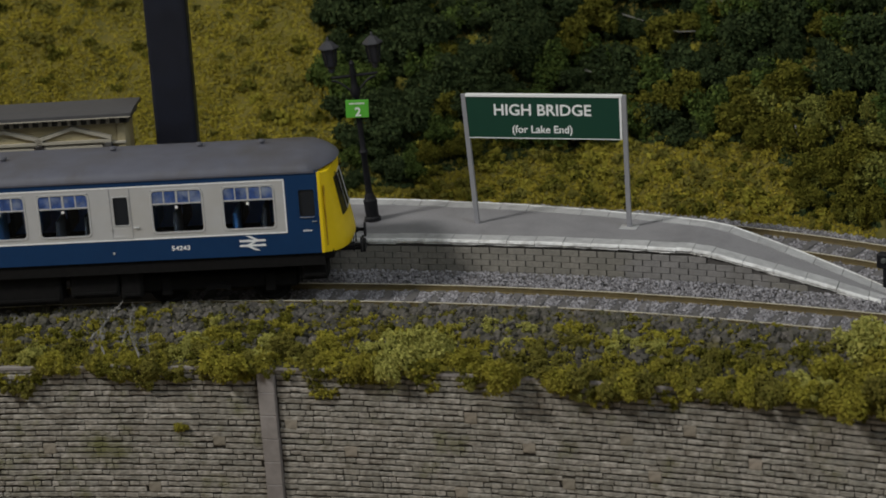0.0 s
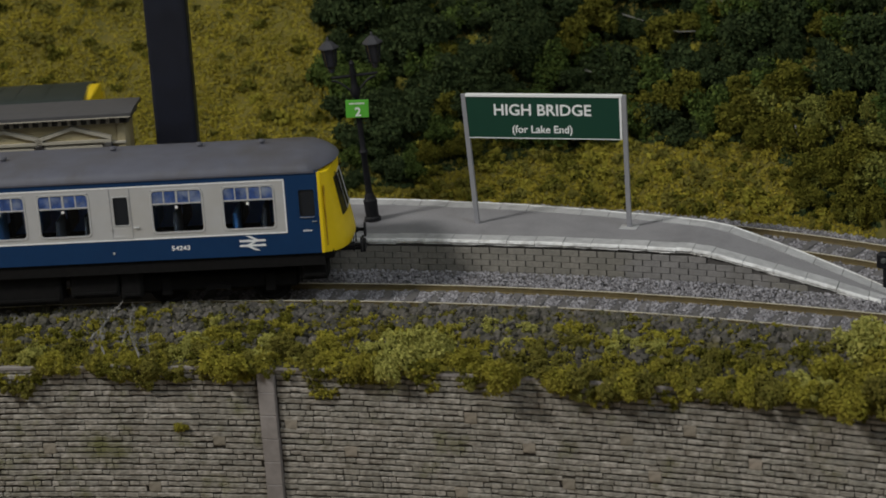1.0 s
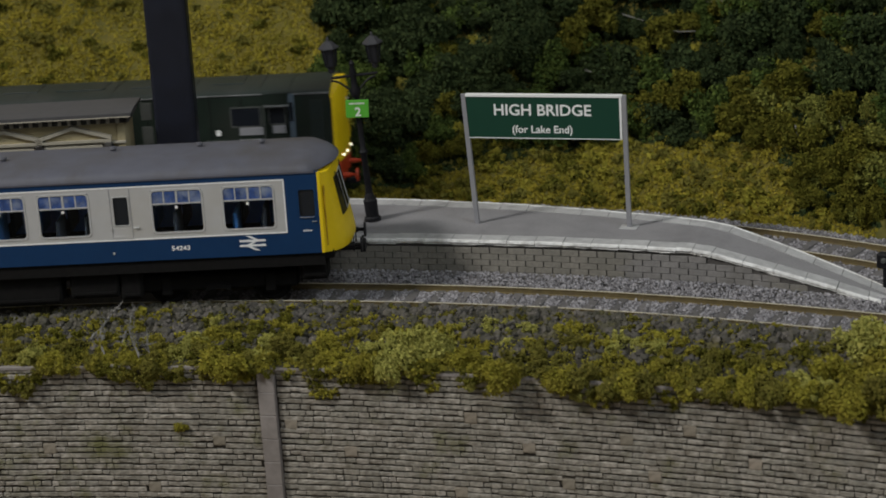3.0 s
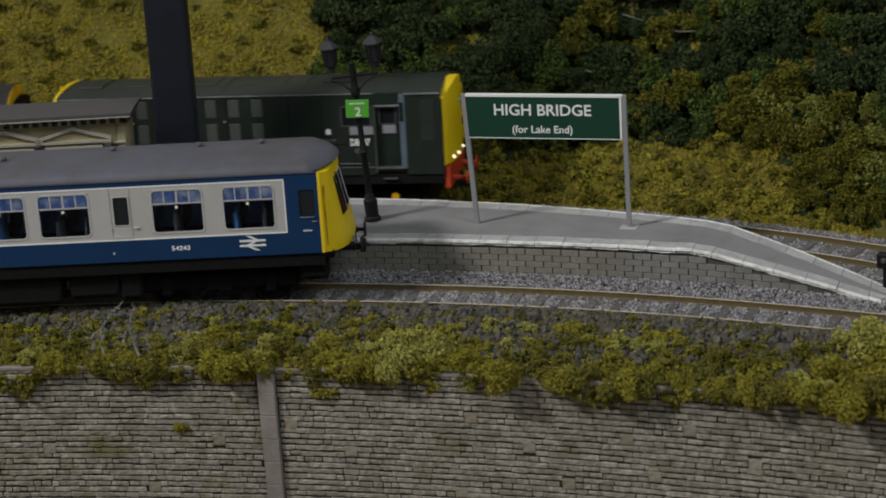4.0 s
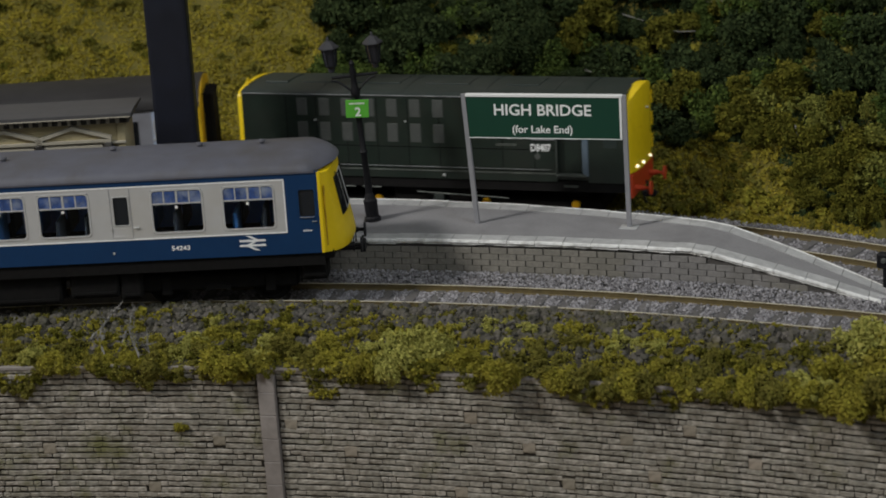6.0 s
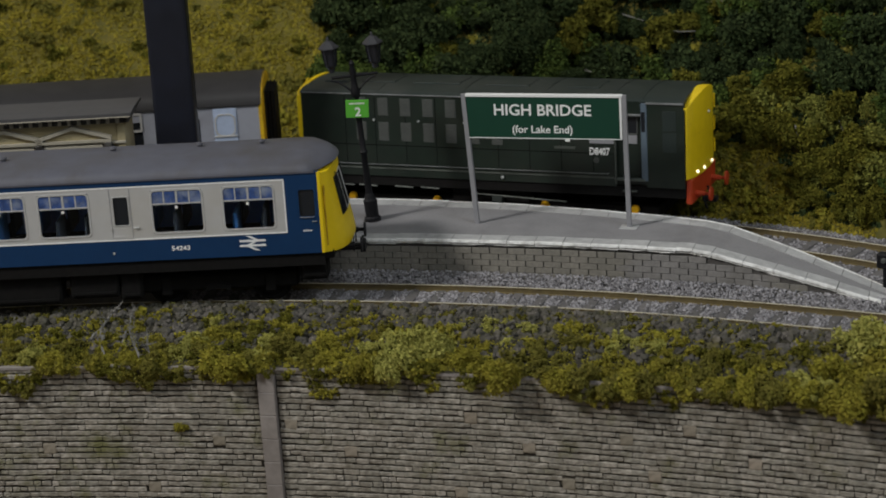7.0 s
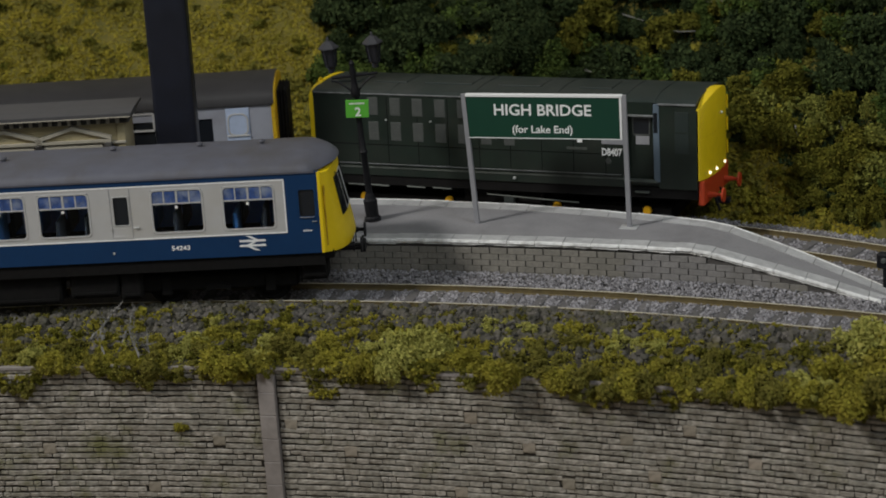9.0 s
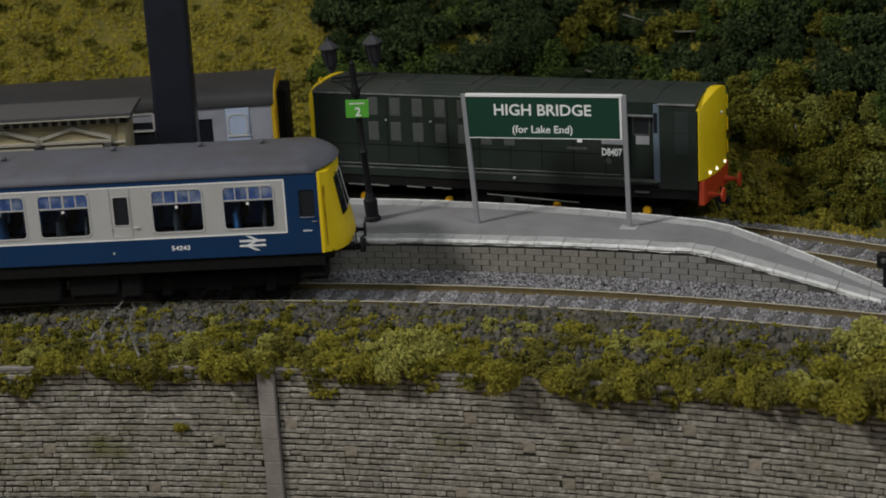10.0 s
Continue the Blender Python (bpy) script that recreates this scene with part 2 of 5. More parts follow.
def ring_xz(bm, x0, x1, z0, z1, y, depth, wide, r, seg=4):
    """A rounded rectangular frame in the xz plane, proud of y towards -y."""
    def outline(gap, rr):
        pts = []
        for cx, cz, a in ((x1 - gap - rr, z1 - gap - rr, 0), (x0 + gap + rr, z1 - gap - rr, 90), (x0 + gap + rr, z0 + gap + rr, 180), (x1 - gap - rr, z0 + gap + rr, 270)):
            for i in range(seg + 1):
                t = radians(a + 90 * i / seg)
                pts.append((cx + rr * math.cos(t), cz + rr * math.sin(t)))
        return pts
    o, i = outline(0, r + wide * 0.5), outline(wide, r)
    loops = [[bm.verts.new((x, yy, z)) for x, z in pts] for pts, yy in ((o, y), (o, y - depth), (i, y - depth), (i, y + 0.25))]
    n = len(o)
    for a, b in zip(loops, loops[1:]):
        for k in range(n):
            j = (k + 1) % n
            bm.faces.new((a[k], a[j], b[j], b[k]))
    return bm


def text_part(name, body, size, material, parent, m, label="", extrude=0.03, bold=0.0, wide=1.0):
    """Raised lettering, as a mesh; size in mm is the height of capitals."""
    cu = bpy.data.curves.new(name, "FONT")
    cu.body, cu.size, cu.align_x, cu.align_y = body, size * MM / 0.70, "CENTER", "CENTER"
    cu.extrude, cu.offset, cu.resolution_u = extrude * MM, bold * MM, 3
    tmp = bpy.data.objects.new("letters", cu)
    scene.collection.objects.link(tmp)
    me = bpy.data.meshes.new_from_object(tmp.evaluated_get(bpy.context.evaluated_depsgraph_get()))
    bpy.data.objects.remove(tmp)
    bpy.data.curves.remove(cu)
    me.materials.clear()
    me.transform(Matrix.Diagonal((wide, 1, 1, 1)))
    me.transform(m)
    me.name = name
    return link(name, me, material, parent, label)


def bulk_mesh(name, verts, faces):
    """A mesh from numpy arrays of vertices (mm) and triangles."""
    me = bpy.data.meshes.new(name)
    me.vertices.add(len(verts))
    me.vertices.foreach_set("co", (np.asarray(verts, dtype=np.float32) * MM).ravel())
    me.loops.add(faces.size)
    me.loops.foreach_set("vertex_index", faces.ravel().astype(np.int32))
    me.polygons.add(len(faces))
    me.polygons.foreach_set("loop_start", np.arange(0, faces.size, 3, dtype=np.int32))
    me.update(calc_edges=True)
    me.shade_flat()
    return me


OCT_V = np.array([(1, 0, 0), (-1, 0, 0), (0, 1, 0), (0, -1, 0), (0, 0, 1), (0, 0, -1)], float)
OCT_F = np.array([(0, 2, 4), (2, 1, 4), (1, 3, 4), (3, 0, 4), (2, 0, 5), (1, 2, 5), (3, 1, 5), (0, 3, 5)])
TET_V = np.array([(1, 1, 1), (1, -1, -1), (-1, 1, -1), (-1, -1, 1)], float) * 0.7
TET_F = np.array([(0, 1, 2), (0, 3, 1), (0, 2, 3), (1, 3, 2)])


def cobble():
    """Points and faces of a small rounded stone."""
    bm = bmesh.new()
    bmesh.ops.create_icosphere(bm, subdivisions=1, radius=1)
    bmesh.ops.subdivide_edges(bm, edges=bm.edges[:], cuts=1)
    v = np.array([p.co.normalized()[:] for p in bm.verts])
    bmesh.ops.triangulate(bm, faces=bm.faces[:])
    bm.verts.index_update()
    f = np.array([[p.index for p in q.verts] for q in bm.faces])
    bm.free()
    return v, f


def crumbs(rng, centres, sizes, shape="oct", jitter=0.35, flat=1.0):
    """Arrays for many small irregular lumps at the centres."""
    V, F = (OCT_V, OCT_F) if shape == "oct" else ((TET_V, TET_F) if shape == "tet" else cobble())
    n, k = len(centres), len(V)
    q = rng.normal(size=(n, 4))
    q /= np.linalg.norm(q, axis=1)[:, None]
    w, x, y, z = q.T
    R = np.stack([1 - 2 * (y * y + z * z), 2 * (x * y - z * w), 2 * (x * z + y * w), 2 * (x * y + z * w), 1 - 2 * (x * x + z * z), 2 * (y * z - x * w),
                  2 * (x * z - y * w), 2 * (y * z + x * w), 1 - 2 * (x * x + y * y)], 1).reshape(n, 3, 3)
    v = V[None] * (1 + jitter * rng.uniform(-1, 1, (n, k, 1))) * np.array([1, rng.uniform(0.7, 1), flat])[None, None]
    v = np.einsum("nij,nkj->nki", R, v) * np.asarray(sizes)[:, None, None] + np.asarray(centres)[:, None, :]
    f = F[None] + (np.arange(n) * k)[:, None, None]
    return v.reshape(-1, 3), f.reshape(-1, 3)


# ---------------------------------------------------------------- the plan: two curved tracks
NEAR = (-167.0, -594.0, 620.0)   # centre x, y and radius of the track on the bank
FAR = (-143.0, -329.0, 450.0)    # the track behind the platform


def on_track(curve, s, off=0.0):
    """Place (x, y) and heading (radians) at arc length s, off to the outside; straight before s = 0."""
    cx, cy, r = curve
    if s < 0:
        return cx + s, cy + r + off, 0.0
    return cx + (r + off) * math.sin(s / r), cy + (r + off) * math.cos(s / r), -s / r


def bank_at(s, off):
    """Place and heading on the bank; its outer edge, the stone wall, curves less than the track."""
    near, wide = -11.0, 0.000254 * (s - 170.0) ** 2
    k = max(0.0, (near - off) / 40.0)
    x, y, h = on_track(NEAR, s, off + wide * k)
    return x, y, h + math.atan(2 * 0.000254 * (s - 170.0) * k)


def vehicle_pose(curve, s, half, z=0.0, lean=0.0):
    """The pose of a vehicle whose bogies stand on the curve at s - half and s + half."""
    a, b = on_track(curve, s - half), on_track(curve, s + half)
    return at((a[0] + b[0]) / 2, (a[1] + b[1]) / 2, z, math.degrees(math.atan2(b[1] - a[1], b[0] - a[0])), lean)


# ---------------------------------------------------------------- the room and the layout's ground
def room():
    b = (-1700, 1700, -1800, 900)
    part("floor", one_box(*b, -920, -900), M["carpet"], None)
    part("ceiling", one_box(*b, 1750, 1770), M["plaster"], None)
    for name, w in (("wall_north", (-1700, 1700, 900, 930)), ("wall_south", (-1700, 1700, -1830, -1800)), ("wall_west", (-1730, -1700, -1800, 900)), ("wall_east", (1700, 1730, -1800, 900))):
        part(name, one_box(*w, -900, 1750), M["plaster"], None)
    for n in ("floor", "ceiling", "wall_north", "wall_south", "wall_west", "wall_east"):
        tagged(bpy.data.objects[n], {"floor": "dark carpeted room floor", "ceiling": "plain pale painted room ceiling"}.get(n, "plain pale painted room wall"), n.split("_")[0], kind="structure")
    board = thing("baseboard", at(0, 0, 0), "plain plywood baseboard on wooden legs under the layout", "baseboard", kind="structure")
    part("board", one_box(-690, 300, -220, 330, -98, -80, 1), M["board"], board)
    part("frame_rail", one_box(-690, 300, -220, -200, -168, -98, 1), M["board"], board)
    part("frame_rail", one_box(-690, 300, 310, 330, -168, -98, 1), M["board"], board)
    for x in (-670, -220, 240):
        for y in (-198, 268):
            part("leg", one_box(x, x + 40, y, y + 40, -900, -98, 1), M["board"], board)
    back = part("backscene_board", one_box(-690, 300, 322, 330, -80, 190, 1), M["board"], None)
    tagged(back, "plain plywood board behind the hillside", "board", kind="structure")


def bank_z(off, x, y):
    """Height of the layout's ground by its distance from the near track, outwards positive."""
    n = noise.noise(Vector((x * 0.06, y * 0.06, 3.1))) + 0.5 * noise.noise(Vector((x * 0.17, y * 0.17, 8.0)))
    if off > -9.6:
        return -3.0
    if off > -11:
        return -3.0 + (-9.6 - off) / 1.4 * 2.3
    t = (-11 - off) / 40.0
    return -0.7 - 6.2 * t + 1.3 * n * min(1, t * 4)


def hill_z(d, x, y):
    """Height of the ground behind the far track; d outwards from its middle line."""
    if d < 20:
        return -3.4
    n = noise.noise(Vector((x * 0.018, y * 0.018, 1.0))) * 5 + noise.noise(Vector((x * 0.06, y * 0.06, 5.0))) * 1.8
    return -2.6 + (d - 20) * 0.88 + n * min(1, (d - 20) / 14)


def sheet(name, rows, material, label, category):
    bm = bmesh.new()
    grid = [[bm.verts.new(p) for p in r] for r in rows]
    for a, b in zip(grid, grid[1:]):
        for i in range(len(a) - 1):
            bm.faces.new((a[i], a[i + 1], b[i + 1], b[i]))
    return tagged(part(name, bm, material, None, smooth=True), label, category, kind="structure")


def along(curve, s0, s1, step):
    n = max(1, round((s1 - s0) / step))
    return [s0 + (s1 - s0) * i / n for i in range(n + 1)]


def ground():
    rows = []
    for off in [-52, -49, -46, -43, -40, -37, -34, -31, -28, -25, -22, -19, -16, -13, -11, -9.6, 0, 14, 30]:
        r = []
        for s in along(NEAR, -190, 370, 5):
            x, y, _ = bank_at(s, off)
            r.append((x, y, bank_z(off, x, y)))
        rows.append(r)
    sheet("ground", rows, M["soil"], "dark soil of the bank under the near track", "ground")
    rows = []
    for d in [16, 20, 24, 28, 33, 38, 44, 50, 58, 66, 76, 88, 100, 115, 130, 150, 180]:
        r = []
        for s in along(FAR, -500, 330, 7):
            x, y, _ = on_track(FAR, s, d)
            r.append((x, y, hill_z(d, x, y)))
        rows.append(r)
    tagged(part("trackbed", sweep(bmesh.new(), FAR, -510, 330, [(-24, -80), (26, -80), (26, -5.8), (-24, -5.8)], 12), M["board"], None), "plain plywood trackbed under the railway", "trackbed", kind="structure")
    tagged(part("trackbed", sweep(bmesh.new(), NEAR, -190, 370, [(-38, -80), (30, -80), (30, -13), (-38, -13)], 12), M["board"], None), "plain plywood trackbed under the near bank", "trackbed", kind="structure")
    sheet("hillside", rows, M["turf"], "olive grassy hillside behind the station", "hillside")


# ---------------------------------------------------------------- tracks
def sweep(bm, curve, s0, s1, prof, step=6.0):
    """Carry an outline of (off, z) along a track."""
    secs = []
    for s in along(curve, s0, s1, step):
        secs.append([(*on_track(curve, s, o)[:2], z) for o, z in prof])
    return loft(bm, secs)


def track(curve, s0, s1, name, label, z=0.0):
    t = thing(name, at(0, 0, z), label, "railway track")
    for c in (-8.7, 8.7):
        r = part("rail", sweep(bmesh.new(), curve, s0, s1, [(c - 0.8, -2.3), (c + 0.8, -2.3), (c + 0.8, -2.0), (c + 0.25, -1.7), (c + 0.25, -0.6), (c + 0.4, -0.45), (c + 0.4, -0.06), (c - 0.4, -0.06), (c - 0.4, -0.45), (c - 0.25, -0.6), (c - 0.25, -1.7), (c - 0.8, -2.0)]), M["rail_side"], t)
        part("rail_head", sweep(bmesh.new(), curve, s0, s1, [(c - 0.38, -0.08), (c + 0.38, -0.08), (c + 0.33, 0.0), (c - 0.33, 0.0)]), M["rail_head"], r, "polished pale rail top")
    sl = one_box(-1.6, 1.6, -15.5, 15.5, -3.2, -1.85, 0.2)
    base = part("sleeper", sl, M["sleeper"], t)
    s, first = s0 + 3, True
    while s < s1:
        x, y, h = on_track(curve, s)
        o = base if first else new("sleeper", base.data)
        o.parent = t
        o.matrix_basis = at(x, y, random.uniform(-0.15, 0.1), math.degrees(h) + random.uniform(-1.2, 1.2))
        first = False
        s += 8.6
    return t


def ballast():
    rng = np.random.default_rng(5)
    for curve, s0, s1, o0, o1, n, nm in ((NEAR, 70, 345, -14, 25, 30000, "near"), (FAR, 150, 330, -19, 22, 11000, "far")):
        s = rng.uniform(s0, s1, n)
        o = rng.uniform(o0, o1, n)
        keep = (np.abs(np.abs(o) - 8.7) > 0.9)
        s, o = s[keep], o[keep]
        ss = (s - (-190 if curve is NEAR else -510) - 3) % 8.6
        on_sl = ((ss < 1.9) | (ss > 6.7)) & (np.abs(o) < 15.5)
        drop = on_sl & (rng.random(len(s)) < 0.93)
        s, o, on_sl = s[~drop], o[~drop], on_sl[~drop]
        c = np.array([(*on_track(curve, a, b)[:2], 0) for a, b in zip(s, o)])
        c[:, 2] = -2.25 + rng.uniform(-0.15, 0.35, len(s)) + 0.45 * on_sl + np.maximum(0, o - 15) * 0.14 * (curve is NEAR)
        v, f = crumbs(rng, c, rng.uniform(0.25, 0.6, len(s)) + 0.35 * rng.random(len(s)) ** 5, flat=0.8)
        tagged(link("ballast", bulk_mesh("ballast", v, f), M["ballast"]), "loose grey ballast between the sleepers", "ballast", kind="stuff")
    for curve, s0, s1, a, b, z in ((NEAR, -190, 370, -13, 25, -2.4), (FAR, -510, 330, -19, 24, -2.4)):
        bed = sweep(bmesh.new(), curve, s0, s1, [(a, z - 3), (b, z - 3), (b, z - 0.6), (b - 2, z + 0.1), (a + 2, z + 0.1), (a, z - 0.6)])
        tagged(part("ballast_bed", bed, M["ballast_bed"], None), "grey ballast bed of the railway track", "ballast", kind="structure")


# ---------------------------------------------------------------- platform
NEAR_EDGE = 25.0                         # the platform edge from the near track
# arc length and offset of the near edge, of the far edge, and the height
STATIONS = ((-190.0, 25.0, -240.0, -20.0, 10.0), (244.0, 25.5, 257.0, -19.0, 10.0), (250.0, 25.2, 267.0, -19.3, 9.2), (320.0, 21.0, 345.0, -27.0, -4.2))


def platform_at(t):
    """Near edge, far edge and height at t, counted in stations."""
    i = min(int(t), 2)
    k = t - i
    a, b = STATIONS[i], STATIONS[i + 1]
    sn, on, sf, of, z = (a[j] + (b[j] - a[j]) * k for j in range(5))
    return Vector(on_track(NEAR, sn, on)[:2]), Vector(on_track(FAR, sf, of)[:2]), z


def platform_ts():
    return [i / 60 for i in range(60)] + [1 + i / 6 for i in range(6)] + [2 + i / 16 for i in range(17)]


def platform():
    p = thing("platform", at(0, 0, 0), "grey tarmac station platform with whitened edging slabs and a ramp", "platform", kind="structure")
    tops, core, slabs = [], [], []
    for t in platform_ts():
        n, f, z = platform_at(t)
        w = (f - n).normalized()
        k = min(7.2, (f - n).length * 0.42)
        tops.append([(*(n + w * k), z), (*(f - w * k), z), (*(f - w * k), z - 2), (*(n + w * k), z - 2)])
        zz = max(z - 1.6, -3.4)
        core.append([(*(n + w * 1.2), zz), (*(f - w * 1.2), zz), (*(f - w * 1.2), -3.6), (*(n + w * 1.2), -3.6)])
    part("surface", loft(bmesh.new(), tops), M["tarmac"], p)
    part("core", loft(bmesh.new(), core), M["platform_core"], p, "dark grey platform wall behind the bricks")
    # edging slabs, with a joint between each
    marks = [0.50 + i * 0.0212 for i in range(24)] + [1.0, 1.5, 2.0] + [2 + i / 7 for i in range(1, 8)]
    for side in (0, 1):
        for a, b in zip(marks, marks[1:]):
            g = (b - a) * 0.010
            secs, white = [], []
            lift = random.uniform(-0.12, 0.12)
            for j in range(5):
                t = a + g + (b - a - 2 * g) * j / 4
                chip, drop = random.uniform(-0.12, 0.16), random.uniform(-0.18, 0.1)
                n, f, z = platform_at(t)
                w = (f - n).normalized()
                k = min(7.2, (f - n).length * 0.42)
                if side:
                    n, w = f, -w
                z += lift + 0.15
                q0, q1 = n, n + w * (k - 0.15)
                secs.append([(*(q0 + w * 1.3), z), (*q1, z), (*q1, z - 1.7), (*(q0 + w * 1.3), z - 1.7)])
                white.append([(*(q0 + w * chip), z + 0.08), (*(q0 + w * 1.22), z + 0.08), (*(q0 + w * 1.22), z - 1.5), (*(q0 + w * (0.35 + chip)), z - 1.5 + drop), (*(q0 + w * (0.35 - chip)), z - 0.75), (*(q0 - w * 0.15), z - 0.65)])
            s = part("edging_slab", loft(bmesh.new(), secs), M["slab"], p)
            part("edge_strip", loft(bmesh.new(), white), M["edge_white"], s, "chipped white painted platform edge")
    return p


def platform_bricks(p):
    bm = one_box(-2.88, 2.88, -0.3, 0.3, -0.99, 0.99, 0.07)
    base = part("brick", bm, M["brick"], p)
    half = part("brick", one_box(-1.2, 1.2, -0.3, 0.3, -0.99, 0.99, 0.07), M["brick"], p)
    pale = base.data.copy()
    pale.materials.clear()
    pale.materials.append(M["brick_pale"])
    used = set()
    for row in range(5):
        z = -1.9 + row * 2.12
        s = 92.0 + (row % 2) * 2.95
        while s < 318:
            t = 0.5 if s < 244 else ((s - 244) / 6 + 1 if s < 250 else (s - 250) / 70 + 2)
            top = platform_at(t)[2] - 1.75
            off = 25.2 if t < 2 else 25.2 - 4.2 * (t - 2)
            if z + 1.0 < top:
                me = pale if s < 219 else base.data
                x, y, h = on_track(NEAR, s, off + 1.0)
                first = "brick" not in used and s >= 219
                o = base if first else new("brick", me)
                if first:
                    used.add("brick")
                o.parent = p
                o.matrix_basis = at(x, y + random.uniform(-0.07, 0.07), z, math.degrees(h))
            s += 5.9
    x, y, h = on_track(NEAR, 90.6, NEAR_EDGE + 1.0)
    half.matrix_basis = at(x, y, -1.9, math.degrees(h))


# ---------------------------------------------------------------- retaining wall
WALL_OFF, WALL_TOP = -51.0, -7.6


def retaining_wall():
    w = thing("retaining_wall", at(0, 0, 0), "brown-grey coursed stone retaining wall below the bank", "wall", kind="structure")
    o = WALL_OFF
    prof = [(o, -80), (o + 6, -80), (o + 6, WALL_TOP - 0.2), (o, WALL_TOP - 0.2)]
    core = loft(bmesh.new(), [[(*bank_at(s, q)[:2], z) for q, z in prof] for s in along(NEAR, -60, 370, 6)])
    part("core", core, M["mortar"], w, "dark recessed mortar of the wall")
    return w


def block(rng, ln, hh, depth):
    """One rough-faced stone with worn edges; its bulging face looks to -y."""
    n = max(2, round(ln / 1.6))
    xs = [-ln / 2 + ln * i / n for i in range(n + 1)]
    zs = [-hh / 2, -hh * 0.33, hh * 0.33, hh / 2]
    bm = bmesh.new()
    rows = []
    for j, z in enumerate(zs):
        row = []
        for i, x in enumerate(xs):
            rim = (i in (0, n)) + (j in (0, 3))
            row.append(bm.verts.new((x + rng.uniform(-0.09, 0.09), -depth + (0.0, 0.1, 0.22)[rim] + rng.uniform(-0.1, 0.1), z + rng.uniform(-0.07, 0.07))))
        rows.append(row)
    for a, b in zip(rows, rows[1:]):
        for i in range(n):
            bm.faces.new((a[i], a[i + 1], b[i + 1], b[i]))
    ring = rows[0] + [r[-1] for r in rows[1:]] + rows[-1][::-1][1:] + [r[0] for r in rows[::-1][1:-1]]
    back = [bm.verts.new((v.co.x, 0.5, v.co.z)) for v in ring]
    for i in range(len(ring)):
        j = (i + 1) % len(ring)
        bm.faces.new((ring[j], ring[i], back[i], back[j]))
    return bm


def wall_stones(w):
    rng = np.random.default_rng(11)
    lens = (2.2, 3.0, 4.0, 5.0, 6.2, 7.6)
    kinds = [[part("stone", block(rng, ln, 1.18 + 0.1 * v, 0.75), M["stone"], w) for v in range(4)] for ln in lens]
    big = part("stone", block(rng, 4.0, 3.5, 0.8), M["through_stone"], w)
    spare = {o.name: o for k in kinds for o in k}
    r = NEAR[2]
    # larger square through-stones, by arc length and course
    specials = [(128.0, 8.5), (148.3, 12.9), (190.8, 6.2), (210.3, 10.6), (243.3, 8.1), (264.2, 5.8), (285.2, 10.4), (252.3, 13.9), (223.3, 16.4), (186.2, 19.1), (41.2, 13.3), (77.3, 20.1), (102.0, 11.6)]
    vs, fs, count = [], [], 0
    top = WALL_TOP - 1.0
    placed = []
    for i, (s, c) in enumerate(specials):
        x, y, h = bank_at(s, WALL_OFF)
        o = big if i == 0 else new("stone", big.data)
        o.parent = w
        o.matrix_basis = at(x, y, top - c * 1.93 - 0.95, math.degrees(h))
    n = 0
    for c in range(26):
        s = 6 + rng.uniform(0, 6)
        z = top - c * 1.93
        stops = sorted([(117.4, 124.0)] + [(q - 2.1, q + 2.1) for q, cc in specials if abs(cc + 0.5 - c) < 0.95])
        while s < 345:
            k = int(rng.choice(6, p=(0.12, 0.2, 0.24, 0.2, 0.15, 0.09)))
            ln = lens[k]
            gap = rng.uniform(0.4, 0.75)
            ahead = [q for q in stops if q[1] > s]
            fitted = 1.0
            if ahead and s + ln + gap > ahead[0][0]:
                room_left = ahead[0][0] - gap * 0.6 - s
                if room_left < 0.45:
                    s = max(s, ahead[0][1] + gap * 0.6)
                    continue
                k = min(range(6), key=lambda q: abs(lens[q] - room_left))
                fitted = room_left / lens[k]
                ln = room_left
            mid = s + ln / 2
            x, y, h = bank_at(mid, WALL_OFF + rng.uniform(-0.14, 0.14))
            m = at(x, y, z + rng.uniform(-0.12, 0.12), math.degrees(h) + rng.uniform(-0.7, 0.7), 0, rng.uniform(-0.6, 0.6)) @ Matrix.Diagonal((fitted, 1, 1, 1))
            src = kinds[k][int(rng.integers(4))]
            if n < 280 and 124 < mid < 225:
                o = spare.pop(src.name, None) or new("stone", src.data)
                o.parent = w
                o.matrix_basis = m
                n += 1
            else:
                me = src.data
                a = np.empty(len(me.vertices) * 3)
                me.vertices.foreach_get("co", a)
                mw = np.array(m)
                a = a.reshape(-1, 3) @ mw[:3, :3].T + mw[:3, 3]
                me.calc_loop_triangles()
                f = np.empty(len(me.loop_triangles) * 3, np.int32)
                me.loop_triangles.foreach_get("vertices", f)
                vs.append(a / MM)
                fs.append(f.reshape(-1, 3) + count)
                count += len(a)
            s += ln + gap
    for o in spare.values():
        bpy.data.objects.remove(o)
    tagged(link("stones", bulk_mesh("stones", np.concatenate(vs), np.concatenate(fs)), M["stone_field"], w), kind="stuff")
    # the smooth pilaster in front
    x, y, h = bank_at(120.7, WALL_OFF)
    for i in range(9):
        p = part("pilaster_block", one_box(-2.7, 2.7, -2.2, 1, -3.85, 3.85, 0.18), M["pilaster"], w, "smooth grey pilaster block") if i == 0 else new("pilaster_block", p.data)
        p.parent = w
        p.matrix_basis = at(x + random.uniform(-0.06, 0.06), y, WALL_TOP + 0.4 - 3.9 - i * 7.76, math.degrees(h))
    for i in range(40):
        s = -10 + i * 9.5
        x, y, h = bank_at(s, WALL_OFF)
        o = part("coping", one_box(-4.6, 4.6, -1.0, 5, -0.7, 0.5, 0.2), M["pilaster"], w) if i == 0 else new("coping", o.data)
        o.parent = w
        o.matrix_basis = at(x, y, WALL_TOP, math.degrees(h))


